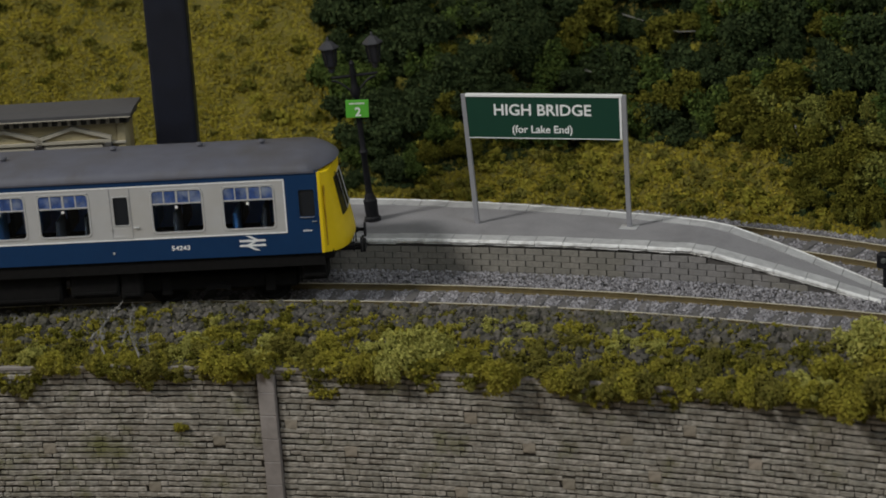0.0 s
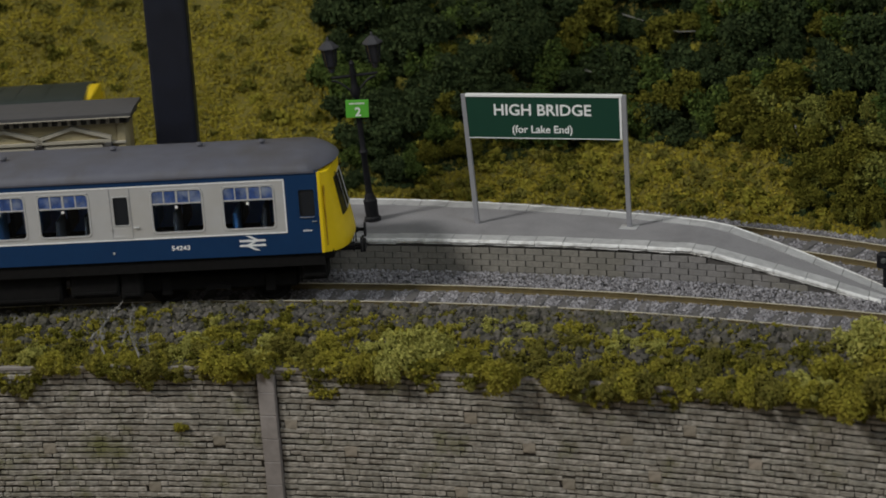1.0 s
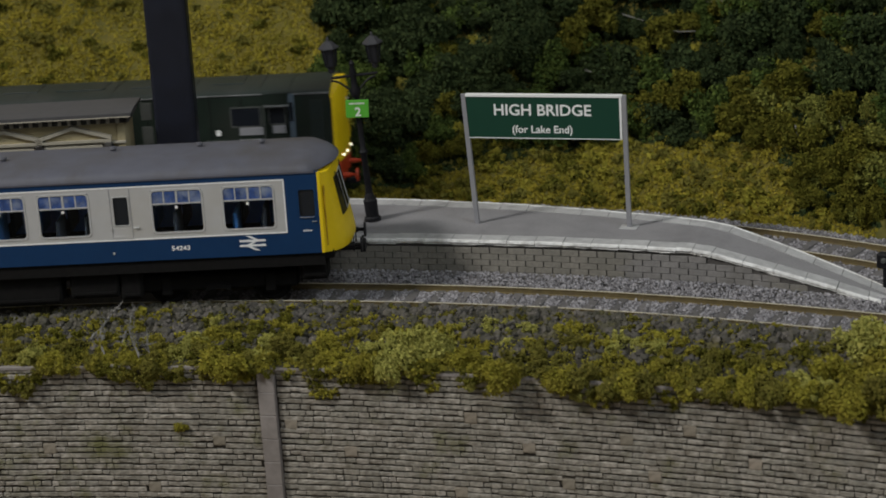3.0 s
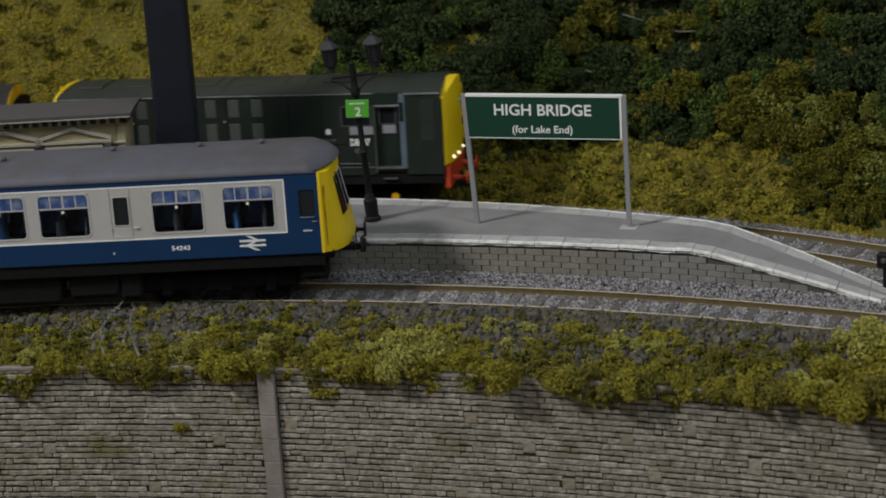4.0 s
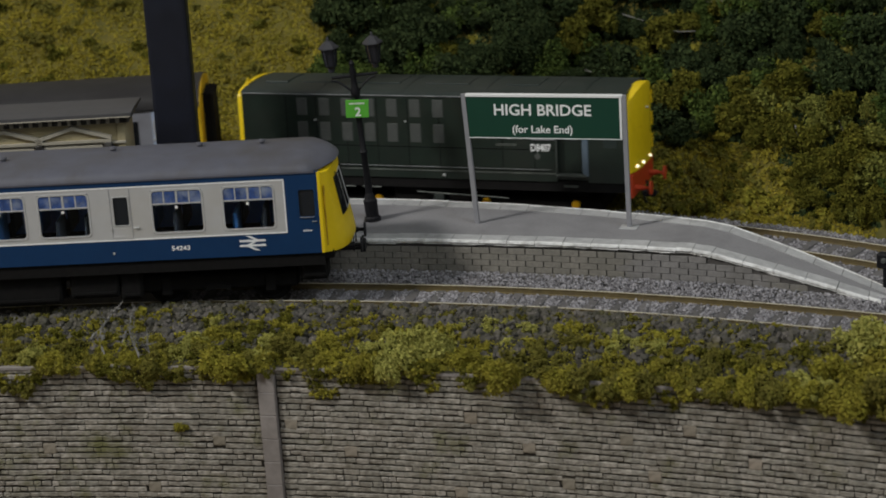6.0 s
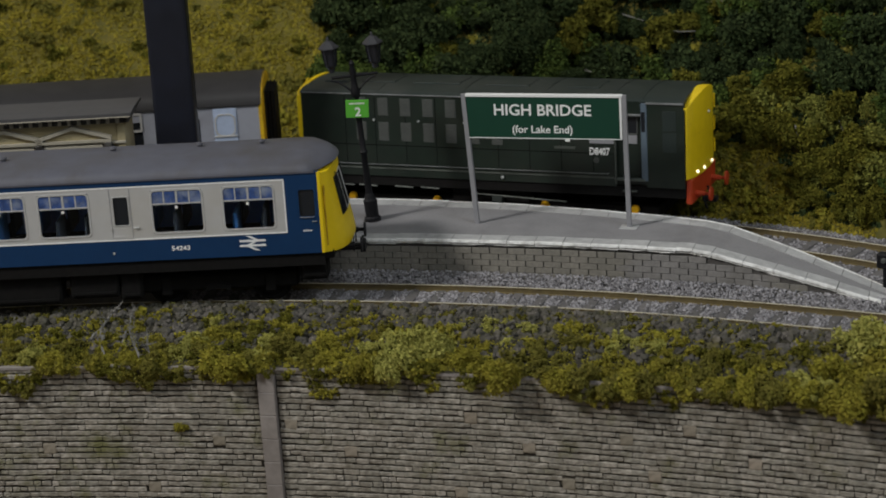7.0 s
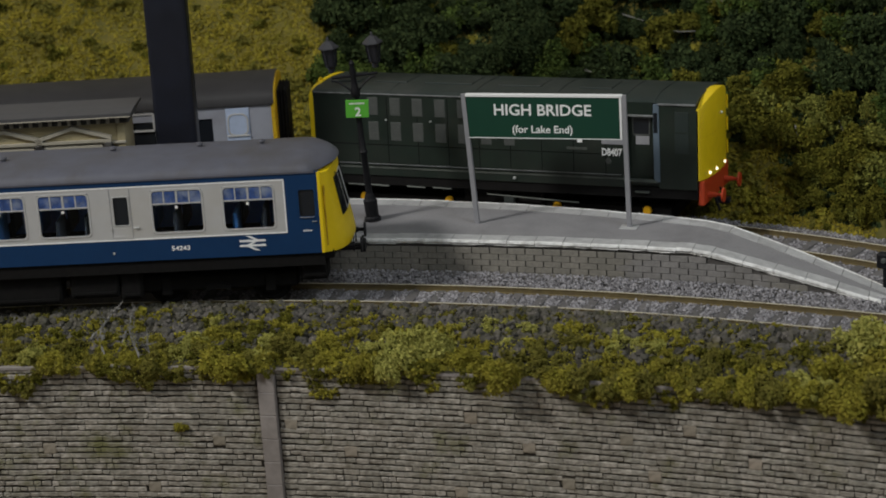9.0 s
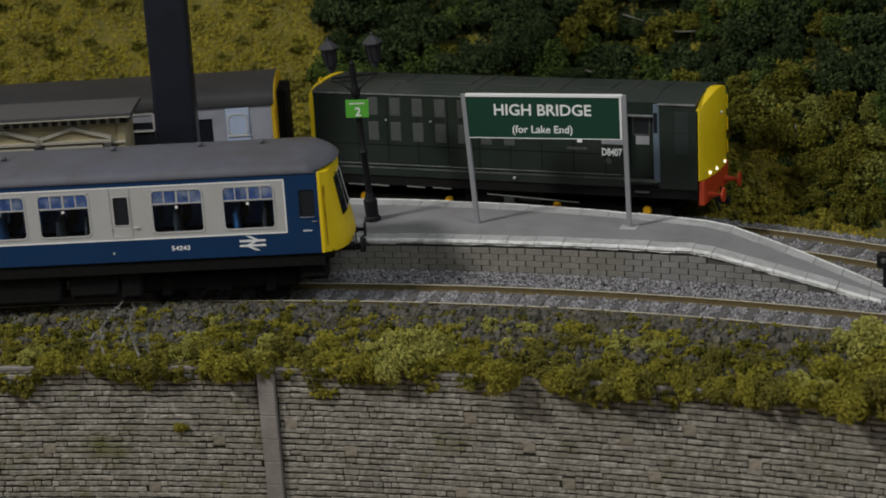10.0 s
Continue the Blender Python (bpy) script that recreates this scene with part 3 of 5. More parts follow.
# ---------------------------------------------------------------- rail vehicles
def roof_outline(half, z0, z1, n=14, thick=0.0):
    """Half-ellipse points from one side over to the other."""
    return [(half * math.cos(math.pi * i / n), z0 + (z1 - z0) * math.sin(math.pi * i / n) ** 0.85) for i in range(n + 1)]


def bogie(parent, u, r, base, z, frame_mat="black", axle_mat=None, wheels=None):
    b = part("bogie", one_box(-base / 2 - 9, base / 2 + 9, -12.4, 12.4, r - 1.0, r + 4.5, 0.8), M[frame_mat], parent, "black bogie frame")
    b.matrix_basis = at(u, 0, z)
    for du in (-base / 2, base / 2):
        for sy in (-1, 1):
            # tread, flange on the inner side, dished web and hub
            prof = [(r * 0.28, -1.35), (r * 0.3, -0.9), (r * 0.78, -0.5), (r * 0.84, -1.1), (r, -1.1), (r, 0.6), (r + 0.7, 0.75), (r + 0.7, 1.1), (r * 0.2, 1.1)]
            bm = lathe(bmesh.new(), prof, 20)
            bmesh.ops.rotate(bm, cent=(0, 0, 0), matrix=Matrix.Rotation(radians(-90 if sy < 0 else 90), 3, "X"), verts=bm.verts)
            wl = part("wheel", bm, M["black"], b, "dark steel wheel", smooth=False)
            wl.matrix_basis = at(du, sy * 8.3, r)
            if wheels is not None:
                wheels.append((wl, du, sy * 8.3, r))
            bm = bmesh.new()
            box(bm, du - 1.7, du + 1.7, sy * 12.2 - 0.9, sy * 12.2 + 0.9, r - 2.0, r + 4.4, 0.3)
            part("axle_guard", bm, M["black"], b)
            if axle_mat:
                part("axle_box", rod(bmesh.new(), (du, sy * 12.9, r + 2.6), (du, sy * 14.3, r + 2.6), 1.6, 1.4, 12), M[axle_mat], b, "round orange-yellow axle box cover")
    for sy in (-1, 1):
        part("leaf_spring", loft(bmesh.new(), [[(x, sy * 12.8 + a, r + 0.6 + c - 0.05 * x * x) for a, c in ((-0.5, -0.9), (0.5, -0.9), (0.5, 0.9), (-0.5, 0.9))] for x in (-4, -2, 0, 2, 4)]), M["black"], b)
    return b


def buffer(parent, u, y, z, m_base, ahead=1):
    bm = bmesh.new()
    rod(bm, (u, y, z), (u + ahead * 3.0, y, z), 1.1, 0.9, 12)
    rod(bm, (u + ahead * 3.0, y, z), (u + ahead * 5.0, y, z), 0.6, 0.6, 10)
    rod(bm, (u + ahead * 5.0, y, z), (u + ahead * 5.6, y, z), 2.6, 2.5, 16)
    return part("buffer", bm, M[m_base], parent, "round sprung buffer")


def cab_front(y, z, u0, bow, knee, lean, half):
    """How far the rounded cab end stands out at (y, z)."""
    e = max(0.0, 1 - abs(y / half) ** 2.6)
    return u0 + bow * e ** 0.55 - max(0.0, z - knee) * lean * (0.25 + 0.75 * e)


def railcar():
    """Blue and grey diesel railcar with a yellow cab end, standing at the platform."""
    v = thing("diesel_railcar", vehicle_pose(NEAR, 14.1, 80), "blue and grey model diesel railcar with yellow end at the platform", "train")
    H, U0, U1 = 18.3, -115.0, 115.7
    wins = [(84.7, 101.1), (61.8, 78.2), (25.2, 41.6), (4.5, 20.9), (-17.2, -0.8), (-38.7, -22.3)]
    door = (48.5, 54.9)
    for sy, near in ((-1, True), (1, False)):
        y0, y1 = (-H, -H + 0.9) if near else (H - 0.9, H)
        lower = bmesh.new()
        box(lower, U0, U1, y0, y1, 17.9, 25.3)
        box(lower, 104.6, 108.9, y0, y1, 25.3, 45.0)
        box(lower, 114.1, U1, y0, y1, 25.3, 45.0)
        box(lower, 108.9, 114.1, y0, y1, 25.3, 30.1)
        box(lower, 108.9, 114.1, y0, y1, 39.2, 45.0)
        box(lower, U0, 104.6, y0, y1, 42.7, 45.0)
        part("lower_side", lower, M["blue"], v, "dark blue painted lower side")
        up = bmesh.new()
        box(up, U0, 104.6, y0, y1, 25.3, 27.0)
        box(up, U0, 104.6, y0, y1, 41.2, 42.7)
        edges = [U0] + [e for w in sorted(wins + [(49.4, 54.3)]) for e in w] + [104.6]
        for a, b in zip(edges[::2], edges[1::2]):
            box(up, a, b, y0, y1, 27.0, 41.2)
        box(up, 49.4, 54.3, y0, y1, 27.0, 30.1)
        box(up, 49.4, 54.3, y0, y1, 39.6, 41.2)
        part("upper_side", up, M["white"], v, "pale grey painted window band")
        if near:
            band = bmesh.new()
            for z in (25.3, 42.7):
                box(band, U0, 104.75, -H - 0.1, -H, z - 0.25, z + 0.25)
            box(band, 104.3, 104.75, -H - 0.1, -H, 25.3, 42.7)
            part("white_lining", band, M["sign_white"], v, "thin white lining stripe")
    for a, b in wins:
        for sy in (-1, 1):
            g = part("window", one_box(a, b, sy * (H - 0.5) - 0.1, sy * (H - 0.5) + 0.1, 27.0, 41.2), M["glass"], v, "clear window glazing")
            g.visible_shadow = False
            if sy < 0:
                part("window_frame", ring_xz(bmesh.new(), a - 0.25, b + 0.25, 26.75, 41.45, -H, 0.14, 0.55, 1.2), M["chrome"], g, "thin pale metal window frame")
                part("ventilator_pane", one_box(a + 0.2, b - 0.2, -H + 0.05, -H + 0.2, 36.8, 41.2), M["vent_pane"], g, "sliding ventilator pane with a painted blue reflection")
                part("transom", one_box(a + 0.2, b - 0.2, -H - 0.05, -H + 0.4, 36.4, 36.9), M["chrome"], g)
                for k in (0.25, 0.5, 0.75):
                    x = a + (b - a) * k
                    wd = 0.35 if k == 0.5 else 0.2
                    part("ventilator_bar", one_box(x - wd, x + wd, -H - 0.03, -H + 0.3, 36.9, 41.1), M["chrome"], g)
                part("no_smoking_disc", rod(bmesh.new(), ((a + b) / 2 - 0.3, -H + 0.1, 35.4), ((a + b) / 2 - 0.3, -H + 0.35, 35.4), 0.52, seg=12), M["sign_white"], g, "small round white window sticker")
    # passenger door
    d = part("door", one_box(48.7, 54.9, -H - 0.16, -H - 0.02, 25.7, 26.6), M["white"], v, "narrow passenger door")
    jamb = bmesh.new()
    for x in (48.5, 55.0):
        box(jamb, x - 0.09, x + 0.09, -H - 0.08, -H + 0.05, 25.6, 42.4)
    part("door_gap", jamb, M["post_grey"], d)
    part("door_pane", one_box(49.4, 54.3, -H + 0.3, -H + 0.5, 30.1, 39.6), M["darkglass"], d, "dark drop-light pane")
    part("door_frame", ring_xz(bmesh.new(), 49.2, 54.5, 29.9, 39.8, -H, 0.12, 0.3, 0.5), M["chrome"], d)
    part("door_handle", one_box(55.6, 57.3, -H - 0.5, -H, 29.0, 29.5, 0.1), M["chrome"], d, "silver door handle")
    hinge = bmesh.new()
    for z in (20.5, 28.6, 38.5):
        box(hinge, 48.0, 48.6, -H - 0.3, -H, z, z + 0.8, 0.1)
    part("hinges", hinge, M["white"], d)
    # cab side door window
    for sy in (-1, 1):
        part("cab_side_window", one_box(108.9, 114.1, sy * (H - 0.45) - 0.12, sy * (H - 0.45) + 0.12, 30.1, 39.2), M["darkglass"], v, "dark cab side window")
    part("cab_window_frame", ring_xz(bmesh.new(), 108.6, 114.4, 29.8, 39.5, -H, 0.12, 0.4, 0.6), M["blue"], v)
    part("cab_step_rail", rod(bmesh.new(), (109.0, -H - 0.3, 30.0), (113.6, -H - 0.3, 30.0), 0.12, seg=6), M["post_grey"], v)
    part("cab_door_handle", one_box(112.8, 114.4, -H - 0.35, -H, 28.4, 28.7, 0.08), M["post_grey"], v)
    # plain bars for the tiny lettering by the cab
    bars = bmesh.new()
    for i in range(4):
        box(bars, 109.8 + i * 0.75, 110.3 + i * 0.75, -H - 0.05, -H + 0.02, 25.2, 25.8)
    part("lettering", bars, M["sign_white"], v)
    text_part("fleet_number", "54243", 1.5, M["sign_white"], v, at(70.0, -H - 0.03, 21.6, 0, 90), "white fleet number", bold=0.05, wide=1.15)
    # double arrow emblem as plain shapes
    em = bmesh.new()
    y = -H - 0.05
    for z in (21.4, 23.0):
        box(em, 89.0, 97.4, y, -H + 0.02, z - 0.36, z + 0.36)
    def slash(x0, z0, x1, z1):
        q = [bm_v for bm_v in ((x0 - 0.7, z0), (x0 + 0.7, z0), (x1 + 0.7, z1), (x1 - 0.7, z1))]
        loft(em, [[(a, y - 0.02, b) for a, b in q], [(a, -H + 0.02, b) for a, b in q]])
    slash(91.8, 24.7, 95.0, 23.0)
    slash(94.6, 23.0, 91.4, 21.4)
    slash(91.4, 21.4, 94.8, 19.7)
    part("emblem", em, M["sign_white"], v, "white double arrow emblem")
    # roof: ribbed shell whose front end is rounded down
    secs = []
    n = 16
    for u, k, dz in [(U0, 1, 0)] + [(-100 + i * 21.0, 1, 0) for i in range(11)] + [(110.5, 1, -0.1), (112.5, 0.997, -0.5), (114.5, 0.985, -1.1), (116.7, 0.965, -1.9), (118.8, 0.93, -2.9), (120.4, 0.88, -4.0), (121.2, 0.84, -5.0)]:
        o = [(H + 0.15) * k * math.cos(math.pi * i / n) for i in range(n + 1)]
        zz = [45.0 + (4.5 + dz * 0.8) * math.sin(math.pi * i / n) ** 0.8 for i in range(n + 1)]
        secs.append([(u - (0 if k == 1 else (u - 112) * 0.75 * (abs(a) / H) ** 2.2), a, b) for a, b in zip(o, zz)])
    part("roof", loft(bmesh.new(), secs), M["roof"], v, "weathered grey roof with a rounded front end", smooth=True)
    gut = bmesh.new()
    for sy in (-1, 1):
        box(gut, U0, 114.5, sy * (H + 0.1) - 0.2, sy * (H + 0.1) + 0.2, 44.6, 45.2)
    part("gutter", gut, M["roof"], v)
    for u in (-90, -60, -25, 12, 47, 75.5, 96):
        bm = bmesh.new()
        lathe(bm, [(0.9, 48.6), (0.9, 50.0), (1.3, 50.1), (1.1, 50.7), (0.3, 50.9)], 12)
        o = part("roof_ventilator", bm, M["roof"], v, smooth=True)
        o.matrix_basis = at(u, 3.5 if u != 12 else -3, 0)
    # yellow cab end
    ny, zs = 20, [17.9, 19, 21, 24, 27, 30, 33, 35.5, 38, 40.5, 42.6, 44.2]
    fr = bmesh.new()
    grid = []
    for z in zs:
        row = []
        for i in range(ny + 1):
            y = -H + 2 * H * i / ny
            row.append(fr.verts.new((cab_front(y, z, 115.8, 9.0, 20.0, 0.215, H) - (0.8 if z < 19 else 0) * (1 - abs(y / H)), y, z)))
        grid.append(row)
    for a, b in zip(grid, grid[1:]):
        for i in range(ny):
            fr.faces.new((a[i], a[i + 1], b[i + 1], b[i]))
    top, bot = grid[-1], grid[0]
    crown = [fr.verts.new((112.0, v0.co.y, 43.0 + 2.4 * max(0, 1 - (v0.co.y / H) ** 2) ** 0.5)) for v0 in top]
    for i in range(ny):
        fr.faces.new((top[i], top[i + 1], crown[i + 1], crown[i]))
    back = [fr.verts.new((113.8, v0.co.y, 17.9)) for v0 in bot]
    for i in range(ny):
        fr.faces.new((bot[i + 1], bot[i], back[i], back[i + 1]))
    part("cab_end", fr, M["yellow"], v, "bright yellow rounded cab end", smooth=True)
    # yellow wraps a little round the corner
    part("corner_strip", one_box(115.3, 116.3, -H - 0.06, -H + 0.5, 17.9, 44.8), M["yellow"], v)
    part("corner_lamp_iron", one_box(117.0, 117.5, -H + 0.5, -H + 1.4, 20, 40, 0.1), M["yellow_dark"], v)
    for y0, y1 in ((-10.8, -4.6), (-3.8, 3.8), (4.6, 10.8)):
        bm = bmesh.new()
        rows = []
        for z in (28.2, 32.0, 36.0, 40.6):
            rows.append([(cab_front(y, z, 115.8, 9.0, 20.0, 0.215, H) + 0.12, y, z) for y in [y0 + (y1 - y0) * i / 5 for i in range(6)]])
        g = [[bm.verts.new(p) for p in r] for r in rows]
        for a, b in zip(g, g[1:]):
            for i in range(5):
                bm.faces.new((a[i], a[i + 1], b[i + 1], b[i]))
        w = part("windscreen", bm, M["darkglass"], v, "dark cab windscreen", smooth=True)
        fb = bmesh.new()
        rim = [Vector(p) for p in rows[0]] + [Vector(r[-1]) for r in rows[1:]] + [Vector(p) for p in rows[-1][::-1][1:]] + [Vector(r[0]) for r in rows[::-1][1:-1]]
        for a, b in zip(rim, rim[1:] + rim[:1]):
            rod(fb, a, b, 0.17, seg=5)
        part("windscreen_frame", fb, M["chrome"] if y0 == -3.8 else M["gloss_black"], w)
    part("wiper", rod(bmesh.new(), (120.3, -9, 42), (122.0, -10.5, 36), 0.16, seg=5), M["gloss_black"], v)
    for y in (-8.5, 8.5):
        buffer(v, 122.0, y, 17.0, "gloss_black")
    bm = bmesh.new()
    box(bm, 118, 127, -1.6, 1.6, 13.0, 14.2, 0.2)
    box(bm, 126.5, 128, -3.4, 3.4, 12.6, 15.6, 0.3)
    rod(bm, (127, -3.2, 15), (127.4, -3.2, 18.5), 0.35, seg=6)
    part("coupling", bm, M["gloss_black"], v, "black tension-lock coupling")
    pipes = bmesh.new()
    for y in (-6, 4):
        rod(pipes, (122.5, y, 20.5), (124.6, y, 19.0), 0.25, seg=6)
        rod(pipes, (124.6, y, 19.0), (124.4, y, 14.0), 0.25, seg=6)
    part("brake_pipes", pipes, M["gloss_black"], v)
    # frame and interior
    part("floor_pan", one_box(U0 + 1, 119, -17.0, 17.0, 15.6, 18.6), M["black"], v, "black underframe")
    part("end_wall", one_box(U0, U0 + 1.5, -H + 1, H - 1, 18, 45), M["blue"], v)
    part("cab_bulkhead", one_box(104.8, 105.6, -H + 1, H - 1, 18.6, 45), M["black"], v)
    part("interior_lining", one_box(U0 + 2, 104, H - 1.6, H - 1.1, 18.6, 31.0), M["lining"], v, "blue interior lining")
    lining = bmesh.new()
    edges = [U0 + 2] + [e for w in sorted(wins) for e in w] + [104]
    for a, b in zip(edges[::2], edges[1::2]):
        box(lining, a, b, H - 1.6, H - 1.1, 31.0, 43)
    part("interior_pillars", lining, M["lining"], v)
    for i in range(22):
        u = -105 + i * 9.6
        if 46 < u < 57:
            continue
        for sy in (-1, 1):
            bm = bmesh.new()
            box(bm, u, u + 1.2, sy * 9.5 - 6, sy * 9.5 + 6, 22, 31.5 if i % 3 else 33, 0.5)
            box(bm, u - 3.4, u + 0.2, sy * 9.5 - 6, sy * 9.5 + 6, 21, 23.6, 0.4)
            part("seat", bm, M["seat_blue"] if (i * 7 + (sy > 0)) % 4 == 0 else M["seat"], v)
    for u in (-80, 80):
        bogie(v, u, 6.0, 34, 0)
    # underslung boxes, made low and wide as black fill for the shade below
    for u, w, z in ((-30, 26, 5), (-4, 18, 4), (18, 22, 3.5), (40, 16, 5), (52, 7, 4), (112, 9, 8)):
        bm = bmesh.new()
        box(bm, u - w / 2, u + w / 2, -15.5, -7, z, 15.8, 0.7)
        box(bm, u - w / 2 + 1, u + w / 2 - 1, -15.9, -15.4, z + 1.4, z + 2.2)
        part("equipment_box", bm, M["black"], v)
    part("sole_bar", one_box(U0 + 1, 116, -17.6, -16.6, 13.6, 17.9), M["black"], v)
    return v


def locomotive():
    """Dark green diesel locomotive with yellow ends and a red buffer beam."""
    v = thing("diesel_locomotive", vehicle_pose(FAR, 174.6, 37, -0.4, -2.0), "dark green model diesel locomotive with yellow ends and red buffer beam", "locomotive")
    H = 17.8
    wheels = []
    n = 14

    def roof(u0, u1, h, z1, zr):
        pts = [(-h * math.cos(math.pi * i / n), z1 + (zr - z1) * math.sin(math.pi * i / n) ** 1.15) for i in range(n + 1)]
        return loft(bmesh.new(), [[(u, y, z) for y, z in pts] for u in (u0, u1)])

    Z0, ZC, ZR = 18.0, 47.9, 50.1
    body = bmesh.new()
    box(body, -69.5, 48.4, -H, H, Z0, ZC)
    box(body, 59.6, 73.0, -H, H, Z0, ZC)
    box(body, 48.4, 59.6, -H + 1.6, H - 1.6, Z0, ZC)
    part("body", body, M["loco_green"], v, "dark brunswick green bodyside")
    part("roof", roof(-69.8, 73.0, H + 0.1, ZC, ZR), M["loco_roof"], v, "dull dark green curved roof", smooth=True)
    part("cantrail", one_box(-69, 48.4, -H - 0.35, -H, 47.6, 48.1, 0.1), M["rail_grey"], v, "pale grey cantrail strip")
    part("cantrail_front", one_box(59.6, 72.8, -H - 0.45, -H, 47.2, 47.9, 0.1), M["rail_grey"], v)
    part("sole_stripe", one_box(-68, 48, -H - 0.2, -H, 20.6, 21.2), M["cream_line"], v, "pale lower lining")
    part("valance", one_box(-69.5, 73.0, -H + 0.6, H - 0.6, 14.4, 18.2), M["black"], v)
    # yellow end plates with a domed top
    def end_plate(u, thick, proud):
        ze = 46.2
        pts = [(-H - proud, Z0 - 1.2), (-H - proud, ze)] + [(-(H + proud) * math.cos(math.pi * i / n), ze + (ZR + 0.4 - ze) * math.sin(math.pi * i / n) ** 0.9) for i in range(1, n)] + [(H + proud, ze), (H + proud, Z0 - 1.2)]
        return loft(bmesh.new(), [[(u, y, z) for y, z in pts], [(u + thick, y, z) for y, z in pts]])
    # the nose is bowed in plan and arched at the top
    def bow(y):
        return 73.4 + 3.2 * max(0.0, 1 - (y / 17.95) ** 2) ** 0.6
    nose = bmesh.new()
    cols = []
    for i in range(21):
        y = -17.95 * math.cos(math.pi * i / 20)
        top = 45.8 + (ZR + 0.1 - 45.8) * max(0.0, 1 - (y / 17.95) ** 2) ** 0.85
        cols.append([nose.verts.new((u, y, z)) for u, z in ((72.7, top), (bow(y) - 0.35, top), (bow(y), top - 0.6), (bow(y), 35), (bow(y), 21.3), (72.7, 21.3))])
    for a, b in zip(cols, cols[1:]):
        for k in range(5):
            nose.faces.new((a[k], b[k], b[k + 1], a[k + 1]))
    part("nose_end", nose, M["yellow"], v, "bright yellow bowed nose end with an arched top", smooth=True)
    part("rear_end", end_plate(-71.0, 1.6, 0.12), M["yellow"], v, "yellow rear end", smooth=True)
    doors = bmesh.new()
    for k in range(8):
        y = -17 + k * 1.6
        box(doors, bow(y) - 0.4, bow(y) + 0.06, y, y + 1.6, 36.0, 36.2)
    part("nose_door_seam", doors, M["yellow_dark"], v)
    for y, z in ((-11.5, 22.9), (-5.0, 22.9), (6.5, 22.7)):
        part("marker_lamp", lathe(bmesh.new(), [(0.55, 0), (0.6, 0.4), (0.3, 0.7)], 12), M["lamp_on"], v, "small lit marker lamp").matrix_basis = at(bow(y) - 0.1, y, z, 0, 0, 90)
    # unlit top lamp of the nose, in chrome for its dim glint
    part("horn", lathe(bmesh.new(), [(0.5, 0), (0.6, 0.5), (0.3, 0.9)], 10), M["chrome"], v, "small unlit chrome top lamp").matrix_basis = at(bow(1.0) - 0.1, 1.0, 41.4, 0, 0, 90)
    for i in range(3):
        part("grab_rail", rod(bmesh.new(), (bow(14.5) + 0.4, 14.5, 24 + i * 8), (bow(14.5) + 0.4, 14.5, 29 + i * 8), 0.3, seg=6), M["yellow"], v)
    # buffer beams, buffers, coupling
    for a, u in ((1, 73.0), (-1, -70.0)):
        bmx = one_box(min(u, u + a * 2.2), max(u, u + a * 2.2), -16.9, 16.9, 12.2, 21.0, 0.4)
        b = part("buffer_beam", bmx, M["red"], v, "bright red buffer beam")
        for y in (-11.5, 11.5):
            buffer(b, u + a * 2.2, y, 15.2, "red", a)
        hk = bmesh.new()
        box(hk, min(u + a * 2, u + a * 7), max(u + a * 2, u + a * 7), -1.5, 1.5, 9.5, 11.5, 0.3)
        rod(hk, (u + a * 2.4, 4, 14), (u + a * 4.5, 4, 8), 0.4, seg=6)
        rod(hk, (u + a * 2.4, -5, 14), (u + a * 4.5, -5, 8), 0.4, seg=6)
        part("coupling", hk, M["gloss_black"], v)
    # two rows of grilles along the bonnet
    for i in range(7):
        u = -46.1 + i * 8.6
        for z0, z1 in ((40.2, 46.6), (31.0, 37.8)):
            g = part("grille", one_box(u - 2.0, u + 2.0, -H - 0.12, -H + 0.1, z0, z1, 0.08), M["grille"], v, "pale grey louvred grille")
            sl = bmesh.new()
            for k in range(5):
                z = z0 + (k + 0.5) * (z1 - z0) / 5.6
                box(sl, u - 1.8, u + 1.8, -H - 0.18, -H - 0.1, z, z + 0.8)
            part("louvres", sl, M["grille"], g)
        if i in (1, 3, 5):
            part("door_catch", rod(bmesh.new(), (u - 3.6, -H - 0.6, 38.6), (u - 3.6, -H, 38.6), 0.36, seg=8), M["chrome"], v)
    seams = bmesh.new()
    for i in range(9):
        u = -52.3 + i * 8.6 * 1.35
        box(seams, u - 0.12, u + 0.12, -H - 0.06, -H + 0.02, 21.5, 47)
    box(seams, -69, 48, -H - 0.06, -H + 0.02, 29.2, 29.5)
    part("panel_seams", seams, M["black"], v)
    # cab
    for u0, u1, z0, z1 in ((36.5, 47.2, 36.2, 43.2), (50.2, 56.0, 36.4, 42.4)):
        yy = -H + (1.6 if u0 > 48 else 0)
        w = part("cab_window", one_box(u0, u1, yy - 0.12, yy + 0.1, z0, z1), M["darkglass"], v, "dark cab window")
        part("window_frame", ring_xz(bmesh.new(), u0 - 0.3, u1 + 0.3, z0 - 0.3, z1 + 0.3, yy, 0.25, 0.5, 0.5), M["grille"], w)
    for u0, u1 in ((39.3, 48.0), (51.1, 56.0)):
        yy = -H + (1.6 if u0 > 48 else 0)
        part("window_ledge", one_box(u0, u1, yy - 0.3, yy + 0.05, 32.9, 35.9, 0.1), M["post_grey"], v, "pale grey panel below the cab window")
    part("nose_side_panel", one_box(65.3, 70.2, -H - 0.1, -H + 0.1, 30.5, 45, 0.05), M["loco_roof"], v)
    part("nose_side_hinge", one_box(65.3, 70.2, -H - 0.2, -H, 37.6, 38.0), M["loco_green"], v)
